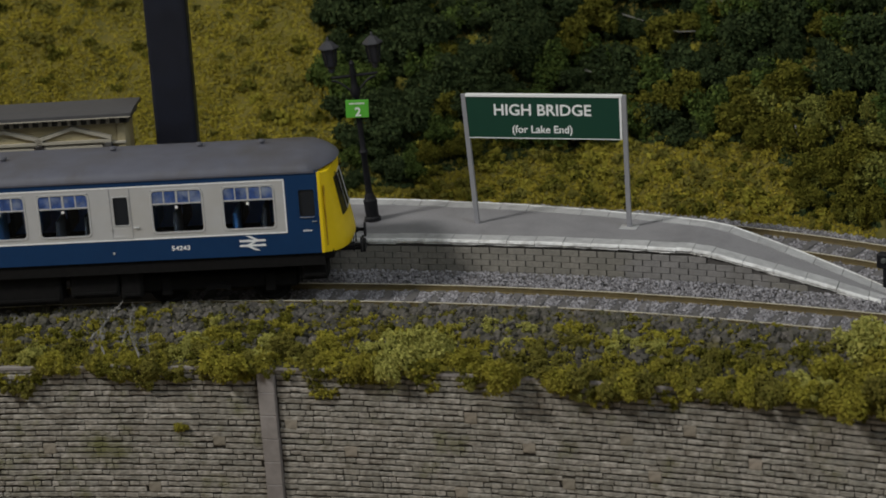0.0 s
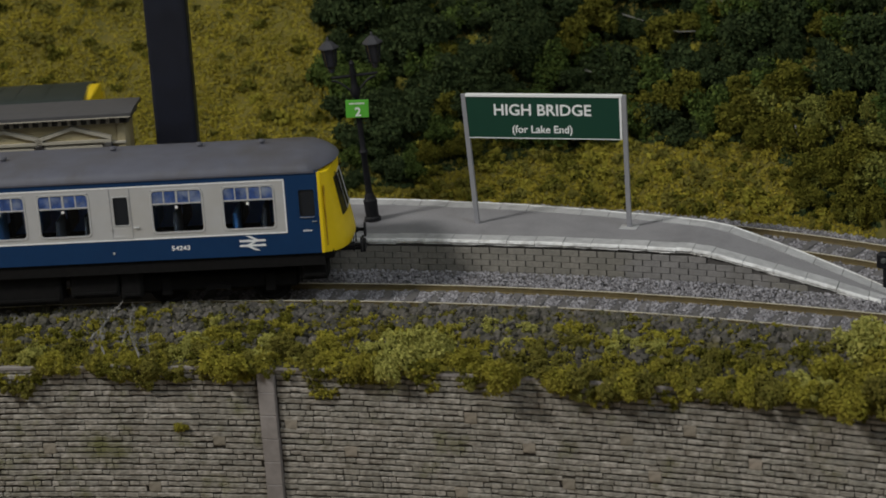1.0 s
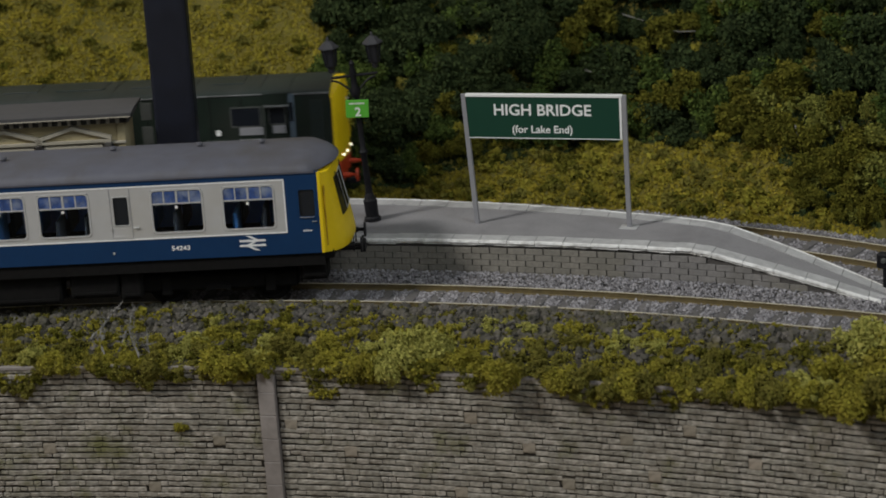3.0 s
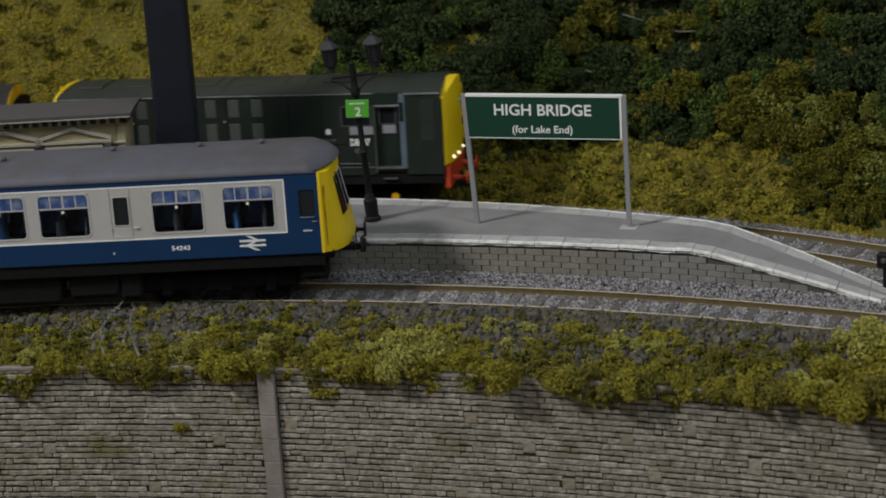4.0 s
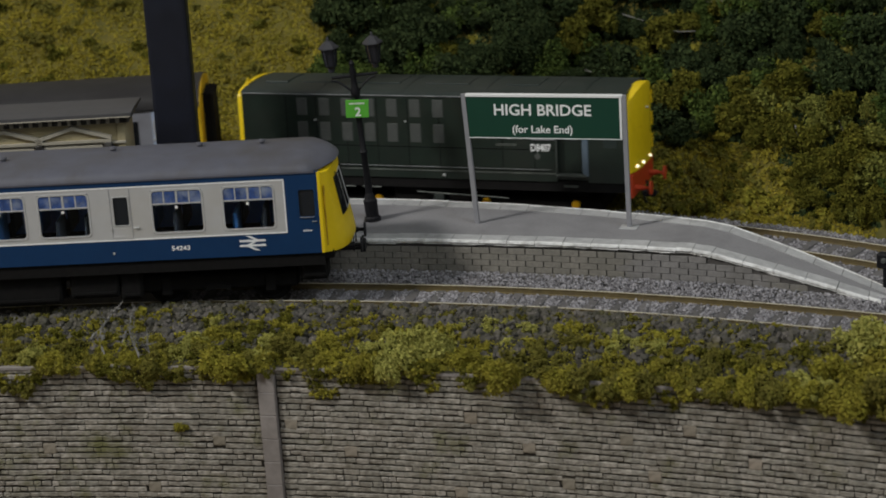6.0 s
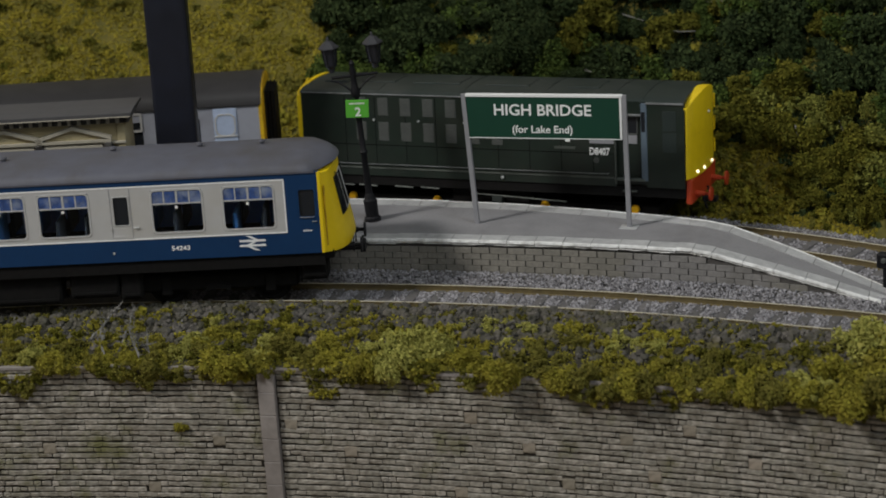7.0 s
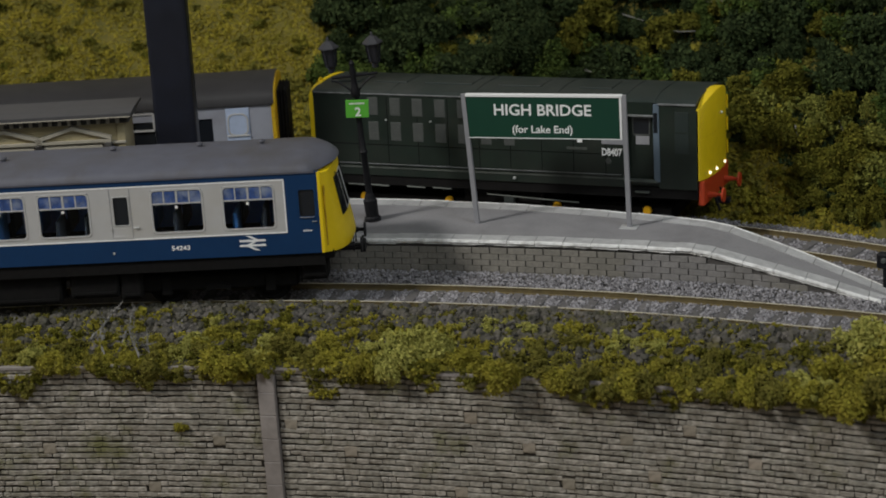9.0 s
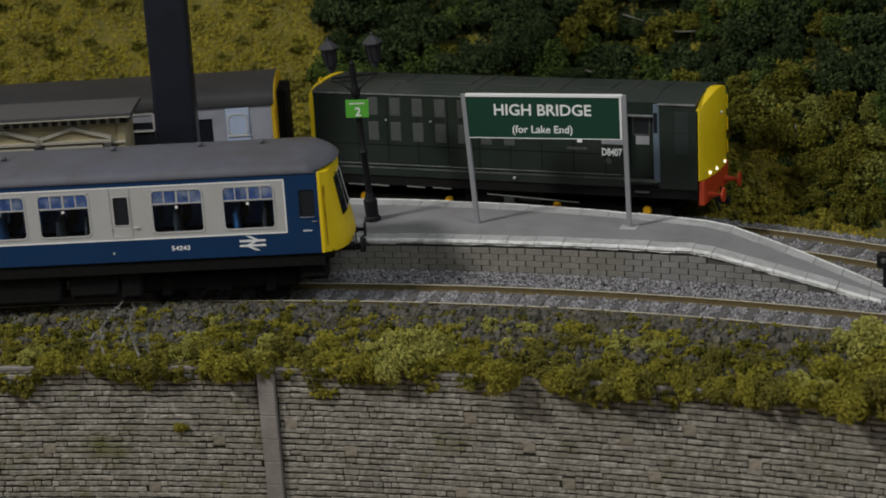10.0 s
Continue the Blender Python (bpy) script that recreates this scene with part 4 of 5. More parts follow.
    part("cab_handrail", rod(bmesh.new(), (48.6, -H - 0.4, 19), (48.6, -H - 0.4, 44), 0.28, seg=6), M["cream_line"], v)
    part("cab_edge", one_box(57.7, 59.9, -H - 0.25, -H + 1.4, 20.2, 47.5, 0.2), M["sky_blue"], v, "pale blue cab door edge")
    part("cab_quarter_window", one_box(57.9, 59.3, -H - 0.34, -H - 0.2, 37.5, 44.5, 0.05), M["darkglass"], v, "narrow dark quarter window")
    part("cab_eave", one_box(48.2, 57.8, -H - 0.6, -H + 1.4, 42.9, 43.7, 0.2), M["rail_grey"], v)
    part("cab_eave_cover", one_box(48.3, 57.5, -H + 0.0, -H + 1.6, 43.7, 48.1), M["loco_green"], v)
    part("cab_step", one_box(48.8, 59.0, -H - 0.9, -H + 1.6, 20.1, 20.9, 0.15), M["cream_line"], v)
    part("foot_step", one_box(51, 56, -H - 0.7, -H + 1, 16.2, 16.8, 0.1), M["cream_line"], v)
    text_part("fleet_number", "D8407", 2.5, M["sign_white"], v, at(42.8, -H - 0.06, 30.0, 0, 90), "white fleet number", bold=0.12, wide=0.74)
    part("maker_plate", one_box(26.5, 34, -H - 0.15, -H, 30.5, 31.5, 0.05), M["cream_line"], v)
    part("oval_plate", rod(bmesh.new(), (41.6, -H - 0.15, 27), (41.6, -H, 27), 1.1, seg=12), M["grille"], v)
    part("warning_flash", one_box(30.5, 32.3, -H - 0.2, -H - 0.13, 33.2, 35.2), M["sign_white"], v)
    part("filler_cap", lathe(bmesh.new(), [(0.6, 0), (0.6, 0.4), (0.4, 0.7)], 12), M["chrome"], v, "small shiny filler cap").matrix_basis = at(7.0, -H, 19.4, 0, 90)
    hr = bmesh.new()
    for u in (-57, -48, -34, -24):
        rod(hr, (u, -H - 0.5, 14.5), (u + 7, -H - 0.5, 14.3), 0.3, seg=6)
    part("step_rails", hr, M["cream_line"], v)
    part("roof_vent", one_box(-64, -55, -8, 8, 49.4, 50.5, 0.4), M["loco_roof"], v)
    for u in (-40, -8, 22, 47, 58):
        pts = [(-(H + 0.25) * math.cos(math.pi * i / n), ZC + (ZR + 0.2 - ZC) * math.sin(math.pi * i / n) ** 1.15) for i in range(n + 1)]
        part("roof_rib", loft(bmesh.new(), [[(q, y, z) for y, z in pts] for q in (u - 0.3, u + 0.3)]), M["loco_roof"], v)
    rail = bmesh.new()
    rod(rail, (-66, -H - 0.7, 22.4), (46, -H - 0.7, 22.4), 0.16, seg=5)
    for u in range(-64, 47, 11):
        rod(rail, (u, -H - 0.7, 22.4), (u, -H, 22.4), 0.14, seg=4)
    part("body_handrail", rail, M["rail_grey"], v, "thin weathered handrail along the bodyside")
    for u0, u1 in ((-50, -37), (-30, -12), (-2, 14), (28, 40)):
        part("roof_hatch", one_box(u0, u1, -6.5, 6.5, ZR - 0.7, ZR + 0.2, 0.2), M["loco_roof"], v, "low roof hatch")
    loop = bmesh.new()
    for q in range(8):
        a0, a1 = math.pi * q / 8, math.pi * (q + 1) / 8
        rod(loop, (-70.2, -9 - 2.2 * math.cos(a0), 48.9 + 2.4 * math.sin(a0)), (-70.2, -9 - 2.2 * math.cos(a1), 48.9 + 2.4 * math.sin(a1)), 0.3, seg=5)
    part("rear_grab_loop", loop, M["yellow"], v, "yellow grab loop on the rear end")
    for u in (-36.4, 37.4):
        bogie(v, u, 6.2, 33, 0, axle_mat="axle", wheels=wheels)
    tank = bmesh.new()
    box(tank, -14, 16, -14, 14, 5.5, 14.4, 0.8)
    part("fuel_tank", tank, M["black"], v)
    part("tank_pipe", rod(bmesh.new(), (-4, -16.4, 12.6), (30, -16.4, 11.2), 0.3, seg=6), M["cream_line"], v)
    part("equipment_box", one_box(2, 6, -16.4, -14, 6, 12, 0.4), M["loco_roof"], v)
    return v, wheels


def coach():
    """Grey coach with a black roof and a yellow end, hauled behind the locomotive."""
    v = thing("coach", vehicle_pose(FAR, -44.0, 88), "grey model coach with black roof and yellow gangway end", "coach")
    H, U0, U1, Z0, ZC, ZR = 17.5, -125.0, 128.3, 16.5, 44.0, 51.8
    wheels = []
    n = 14
    holes = [(-88, -74), (-68, -54), (-34, -20), (-14, 0), (20, 34), (42, 56), (76, 85), (100.5, 106)]
    for sy in (-1, 1):
        y0, y1 = (-H, -H + 0.9) if sy < 0 else (H - 0.9, H)
        b = bmesh.new()
        box(b, U0, U1, y0, y1, Z0, 28.5)
        box(b, U0, U1, y0, y1, 39.5, ZC)
        e = [U0] + [q for w in holes for q in w] + [U1]
        for p, q in zip(e[::2], e[1::2]):
            box(b, p, q, y0, y1, 28.5, 39.5)
        part("side", b, M["coach_grey"], v, "plain grey painted side")
        for p, q in holes:
            if sy < 0 and p == 76:
                part("window_frame", ring_xz(bmesh.new(), p, q, 36.0, 43.0, -H, 0.3, 0.7, 0.4), M["white"], v, "pale window frame")
            part("window", one_box(p, q, sy * (H - 0.5) - 0.12, sy * (H - 0.5) + 0.12, 28.5, 39.5), M["darkglass"], v, "dark window")
    for u in (111.0, 62, 8, -45, -100):
        d = part("door", one_box(u, u + 8.6, -H - 0.25, -H, 18, 43.0, 0.15), M["pale_blue"], v, "pale blue-grey door")
        part("door_window", one_box(u + 0.8, u + 7.8, -H - 0.4, -H - 0.2, 33.0, 40.4, 0.1), M["pale_blue"], d)
        part("window_surround", ring_xz(bmesh.new(), u + 0.5, u + 8.1, 32.6, 41.0, -H - 0.25, 0.3, 0.5, 2.2), M["white"], d, "pale round-cornered window surround")
        part("door_rail", one_box(u + 0.2, u + 8.4, -H - 0.6, -H - 0.2, 32.3, 33.0, 0.1), M["white"], d)
    part("roof", loft(bmesh.new(), [[(u, -(H + 0.3) * math.cos(math.pi * i / n), ZC + (ZR - ZC) * math.sin(math.pi * i / n) ** 0.8) for i in range(n + 1)] for u in (U0, U1 + 0.5)]), M["coach_roof"], v, "black curved roof", smooth=True)
    part("gutter", one_box(U0, U1, -H - 0.5, -H, 43.5, 44.0), M["coach_roof"], v)
    pts = [(-H, Z0 - 2), (-H, ZC)] + [(-H * math.cos(math.pi * i / n), ZC + (ZR - 0.4 - ZC) * math.sin(math.pi * i / n) ** 0.8) for i in range(1, n)] + [(H, ZC), (H, Z0 - 2)]
    part("end", loft(bmesh.new(), [[(u, y, z) for y, z in pts] for u in (U1 - 0.2, U1 + 1.0)]), M["yellow_dark"], v, "worn yellow coach end", smooth=True)
    part("end_edge", one_box(U1 - 0.5, U1 + 0.9, -H - 0.15, -H + 0.1, Z0 + 0.5, ZC - 0.2), M["yellow_dark"], v, "worn yellow edge round the coach end")
    gw = bmesh.new()
    for k in range(3):
        q = U1 + 1.0 + k * 1.2
        box(gw, q, q + 0.8, -9, 9, Z0, 47, 0.5)
        box(gw, q + 0.6, q + 1.5, -8.3, 8.3, Z0 + 0.5, 46.2)
    part("gangway", gw, M["black"], v, "black corridor bellows")
    part("floor_pan", one_box(U0, U1, -16, 16, 13.5, 17), M["black"], v)
    part("rear_end", one_box(U0 - 1, U0, -H, H, Z0, ZC), M["yellow_dark"], v)
    part("inner_wall", one_box(U0 + 1, U1 - 1, -2, 2, 17, 43), M["black"], v)
    for y in (-11.5, 11.5):
        buffer(v, U1 + 1, y, 13.8, "black")
    for u in (-88, 88):
        bogie(v, u, 6.0, 34, 0, wheels=wheels)
    return v, wheels


# arc length of the locomotive's middle along the far track, by the second
RUN = [(0.0, -109.0), (0.5, -83.7), (0.7, -73.6), (1.0, -57.9), (1.5, -33.8), (2.0, -9.9), (2.5, 12.2), (2.7, 20.9), (3.2, 42.8), (3.6, 60.2), (4.0, 76.8), (4.5, 95.7), (5.0, 114.0),
       (5.5, 131.2), (5.7, 137.8), (6.2, 152.9), (6.5, 160.6), (6.8, 166.8), (7.0, 170.0), (7.2, 172.2), (7.5, 173.8), (7.8, 174.5), (8.0, 174.7), (10.0, 174.7)]
COUPLED = -218.6


def run_at(t):
    for (a, p), (b, q) in zip(RUN, RUN[1:]):
        if t <= b:
            return p + (q - p) * (t - a) / (b - a)
    return RUN[-1][1]


def motions():
    walk(loco, [(t, vehicle_pose(FAR, s, 37, -0.4, -2.0)) for t, s in RUN])
    walk(wagon, [(t, vehicle_pose(FAR, s + COUPLED, 88)) for t, s in RUN])
    fine = [i / 10 for i in range(0, 81)] + [10.0]
    for w, du, y, r in loco_wheels + wagon_wheels:
        walk(w, [(t, at(du, y, r) @ pose(0, 0, 0, 0, math.degrees((run_at(t) - RUN[0][1]) / r), 0)) for t in fine])


# ---------------------------------------------------------------- things on the platform
def name_board():
    v = thing("station_sign", at(12.0, 47.3, 10, -16.8), "green station name board with white border on two grey posts", "sign")
    L0, L1, B0, B1 = -1.0, 52.2, 30.5, 45.3
    part("board", one_box(L0, L1, -0.6, 0.6, B0, B1, 0.08), M["sign_green"], v, "dark green name panel")
    part("border", one_box(L0 - 0.3, L1 + 0.3, -0.9, 0.9, B1 - 0.5, B1 + 0.5, 0.12), M["sign_white"], v, "white top border")
    b = bmesh.new()
    box(b, L0, L1, -0.75, -0.5, B0, B0 + 0.25)
    box(b, L1 - 0.7, L1, -0.75, -0.5, B0, B1)
    part("thin_border", b, M["sign_white"], v)
    text_part("title", "HIGH BRIDGE", 3.75, M["sign_white"], v, at(25.1, -0.66, 40.2, 0, 90), "large white capital letters", bold=0.09, wide=1.03)
    text_part("subtitle", "(for Lake End)", 2.55, M["sign_white"], v, at(25.0, -0.66, 33.6, 0, 90), "small white lettering", bold=0.05, wide=1.0)
    for x0, x1 in ((-2.1, 0.4), (53.0, 53.5)):
        p = bmesh.new()
        loft(p, [[(x1 + a, b, 0) for a, b in ((-0.75, -0.75), (0.75, -0.75), (0.75, 0.75), (-0.75, 0.75))], [(x0 + a, b, 45.6) for a, b in ((-0.75, -0.75), (0.75, -0.75), (0.75, 0.75), (-0.75, 0.75))]])
        part("post", p, M["post_grey"], v, "square grey painted post")
    part("footing", one_box(50.5, 56.5, -3.2, 2.4, 0.0, 0.25, 0.1), M["slab"], v, "pale footing patch")
    return v


def street_lamp():
    v = thing("platform_lamp", at(-23.8, 58.3, 10, 0, 0, -3.6), "black twin-lantern platform lamp with a green number sign", "lamp post")
    part("base", lathe(bmesh.new(), [(3.0, 0), (2.9, 1.2), (2.3, 1.8), (2.4, 7.5), (2.0, 8.2), (1.5, 9.6), (1.3, 10)], 10), M["gloss_black"], v, "fluted black pedestal")
    part("column", lathe(bmesh.new(), [(1.25, 9.5), (1.05, 24), (1.6, 25), (1.0, 26), (0.95, 44), (1.5, 45), (1.7, 46.5), (1.2, 48), (0.9, 52), (1.3, 53), (0.7, 55), (1.0, 56.3), (0.3, 57.5)], 12), M["gloss_black"], v, smooth=True)
    bar = bmesh.new()
    rod(bar, (-7.4, 0, 52.0), (8.4, 0, 52.0), 0.5, seg=8)
    for sx in (-1, 1):
        pts = [(sx * (1 + 1.1 * i), 0, 46.0 + 4.6 * math.sin(i / 6 * math.pi / 2) + 0.4) for i in range(7)]
        for a, b in zip(pts, pts[1:]):
            rod(bar, a, b, 0.38, seg=6)
    part("cross_arm", bar, M["gloss_black"], v, "scrolled black cross arm")
    for x, z in ((-7.0, 54.4), (8.0, 54.4)):
        lan = part("lantern", lathe(bmesh.new(), [(1.0, z - 0.5), (1.2, z + 1.0), (1.6, z + 1.3), (1.8, z + 1.8), (2.5, z + 7.6), (2.6, z + 8.0)], 6, (x, 0)), M["lantern"], v, "six-sided dark glass lantern")
        part("lantern_cap", lathe(bmesh.new(), [(3.6, z + 8.0), (3.5, z + 8.4), (1.6, z + 10.2), (0.6, z + 10.7), (0.4, z + 11.6), (0.2, z + 12.0)], 6, (x, 0)), M["lantern_cap"], lan, "hipped black lantern cap")
        ribs = bmesh.new()
        for k in range(6):
            a = k * math.pi / 3
            rod(ribs, (x + 1.85 * math.cos(a), 1.85 * math.sin(a), z + 1.6), (x + 2.65 * math.cos(a), 2.65 * math.sin(a), z + 8.0), 0.22, seg=5)
        part("lantern_ribs", ribs, M["gloss_black"], lan)
    s = part("number_sign", one_box(-4.0, 3.9, -1.9, -1.4, 37.6, 43.8, 0.1), M["lime"], v, "bright green platform number sign")
    s.matrix_basis = at(0, 0, 40.7) @ pose(0, 0, 0, 0, 5.5, 0) @ at(0, 0, -40.7)
    text_part("number", "2", 3.0, M["sign_white"], s, at(0.2, -1.94, 39.5, 0, 90), bold=0.1)
    bars = bmesh.new()
    x = -2.7
    for w in (0.5, 0.7, 0.4, 0.6, 0.5, 0.7, 0.5, 0.4):
        box(bars, x, x + w * 0.8, -1.97, -1.85, 42.3, 42.9)
        x += w * 0.8 + 0.22
    part("lettering", bars, M["sign_white"], s)
    return v


def pillar():
    v = part("bridge_pillar", one_box(-7.2, 7.2, -5, 5, 0, 190, 1.2, 2), M["pillar"], None, smooth=False)
    v.matrix_basis = at(-90.5, 72, 10.0, 0, 0, 0.25)
    return tagged(v, "tall blue-black steel pillar standing on the platform", "pillar")


def station_building():
    v = thing("station_building", at(-104.0, 66, 10, -1.0), "cream stucco station building with pediments and a low slate roof", "building")
    L = -120.0
    wall = bmesh.new()
    # front wall with real window openings
    holes = [(-26.5, -17.5), (-50.5, -41.5), (-74.5, -65.5), (-98.5, -89.5)]
    box(wall, L, -4.5, 1.0, 3.0, 0, 8)
    box(wall, L, -4.5, 1.0, 3.0, 28.0, 41.0)
    e = [L] + [q for h in sorted(holes) for q in h] + [-4.5]
    for a, b in zip(e[::2], e[1::2]):
        box(wall, a, b, 1.0, 3.0, 8, 28.0)
    box(wall, -6.5, -4.5, 3.0, 20, 0, 41.0)
    box(wall, L, L + 2, 3.0, 20, 0, 41.0)
    box(wall, L, -4.5, 20, 22, 0, 41.0)
    part("wall", wall, M["stucco"], v, "cream stucco walls")
    part("roof", loft(bmesh.new(), [[(x, -3.2 + g, 42.5), (x, 6, 42.75), (x, 22 - g, 42.2), (x, 22 - g, 41.3), (x, -3.2 + g, 41.4)] for x, g in ((L - 4, 0), (-3.0, 0), (-0.8, 0.3))]), M["slate"], v, "low dark slate roof")
    part("fascia", one_box(L - 4, -1.0, -3.6, -3.1, 41.2, 42.8, 0.1), M["slate"], v)
    # thin pale strip stands in for the highlight on the roof's edge
    part("eave_edge", one_box(L - 4, -1.0, -3.75, -3.58, 41.2, 41.6), M["trim"], v, "pale strip painted as the highlight along the eave")
    part("cornice", one_box(L, -3.2, -0.4, 1.0, 38.6, 41.4, 0.2), M["dentil"], v)
    part("side_cornice", one_box(-4.5, -2.2, -0.4, 22, 38.6, 41.4, 0.2), M["dentil"], v)
    base = part("dentil", one_box(-0.55, 0.55, -1.7, 0.0, 38.8, 40.9, 0.1), M["trim"], v)
    base.matrix_basis = at(-6, 0, 0)
    for i in range(1, 34):
        o = new("dentil", base.data)
        o.parent = v
        o.matrix_basis = at(-6 - i * 3.35, 0, 0)
    part("corner_pier", one_box(-6.8, -3.9, 0.2, 3.4, 0, 38.6, 0.2), M["stucco"], v, "plain corner pier")
    part("string_course", one_box(L, -3.8, -0.3, 1.0, 31.2, 32.2, 0.15), M["trim"], v)
    for a, b in holes:
        c = (a + b) / 2
        w = part("window", one_box(a, b, 1.8, 2.1, 8, 28.0), M["darkglass"], v, "dark sash window")
        fr = bmesh.new()
        for x in (a + 0.4, c, b - 0.4):
            box(fr, x - 0.4, x + 0.4, 1.2, 1.8, 8, 28)
        for z in (8.4, 18, 27.6):
            box(fr, a, b, 1.25, 1.8, z - 0.4, z + 0.4)
        part("window_frame", fr, M["trim"], w)
        ped = bmesh.new()
        for sx in (-1, 1):
            q = [(c + sx * 13.2, 33.0), (c + sx * 13.2, 34.2), (c, 38.3), (c, 36.9)]
            loft(ped, [[(x, -1.0, z) for x, z in q], [(x, 1.0, z) for x, z in q]])
        box(ped, c - 13.2, c + 13.2, -1.1, 1.0, 32.2, 33.1)
        part("pediment", ped, M["trim"], w, "pale triangular pediment")
        part("tympanum", loft(bmesh.new(), [[(x, y, z) for x, z in ((c - 10.5, 33.1), (c + 10.5, 33.1), (c, 36.9))] for y in (0.2, 1.0)]), M["stucco"], w)
        part("lintel", one_box(c - 11, c + 10, -0.6, 1.0, 28.8, 31.2, 0.15), M["trim"], w)
        br = bmesh.new()
        for sx in (-1, 1):
            box(br, c + sx * 12 - 1.4, c + sx * 12 + 1.4, -1.5, 1.0, 29.6, 32.2, 0.3)
        part("bracket", br, M["dentil"], w, "dark scroll bracket")
    return v


def ground_signal():
    v = thing("ground_signal", at(139.8, -13.0, -2.4, -30), "small black lineside ground signal beside the ramp", "signal")
    part("post", lathe(bmesh.new(), [(1.6, 0), (1.5, 1), (0.9, 1.4), (0.9, 9)], 10), M["gloss_black"], v)
    part("head", one_box(-2.6, 2.6, -1.6, 1.6, 7.5, 12.5, 0.5), M["gloss_black"], v)
    part("lens", lathe(bmesh.new(), [(0.9, 0), (0.9, 0.6), (0.6, 0.9)], 10), M["grille"], v).matrix_basis = at(0, -1.6, 10.5, 0, 90)
    return v


# ---------------------------------------------------------------- vegetation
def foam_clump(name, seed, radius, count, size, squash=0.95, lobes=16):
    """An uneven clump of many small crumbs gathered on sprigs of several sizes, with gaps."""
    rng = np.random.default_rng(seed)
    d = rng.normal(size=(lobes, 3))
    d /= np.linalg.norm(d, axis=1)[:, None]
    d[:, 2] = np.abs(d[:, 2])
    lc = d * radius * rng.uniform(0.2, 0.95, (lobes, 1))
    lr = radius * rng.uniform(0.14, 0.42, lobes)
    k = rng.choice(lobes, size=count, p=lr ** 2 / (lr ** 2).sum())
    e = rng.normal(size=(count, 3))
    e /= np.linalg.norm(e, axis=1)[:, None]
    c = lc[k] + e * (lr[k] * rng.uniform(0.55, 1.25, count))[:, None]
    c[:, 2] *= squash
    c[:, 2] += radius * 0.1
    v, f = crumbs(rng, c, size * rng.uniform(0.5, 1.6, count), "tet", 0.5)
    kv, kf = crumbs(rng, lc * np.array([1, 1, squash]), lr * 0.55, "oct", 0.2)
    return bulk_mesh(name, np.concatenate([v, kv]), np.concatenate([f, kf + len(v)]))


def wood_foot(s, d):
    """Where the wood begins, outwards from the far track; open grass lies below it."""
    if s < 101.0 - 0.28 * (d - 27):
        return 999.0
    return 24 if s < 128 else (26 + (s - 128) * 0.24 if s < 200 else (43 if s < 258 else (38 if s < 268 else 24)))


def lump(rng, centre, rad, density=95):
    """Crumb places of one uneven tuft: many small sprigs with gaps between them."""
    n = int(5 + 7 * rad)
    d = rng.normal(size=(n, 3))
    d /= np.linalg.norm(d, axis=1)[:, None]
    heads = d * (rad * rng.uniform(0.35, 1.05, n))[:, None] * np.array((1.25, 0.95, 0.85))
    size = rng.uniform(0.28, 0.62, n) * (0.6 + 0.25 * rad)
    m = int(density * rad * rad * 0.8) + 20
    k = rng.choice(n, size=m, p=size ** 2 / (size ** 2).sum())
    e = rng.normal(size=(m, 3))
    e /= np.linalg.norm(e, axis=1)[:, None]
    return np.array(centre) + heads[k] + e * (size[k] * rng.uniform(0.3, 1.35, m))[:, None]


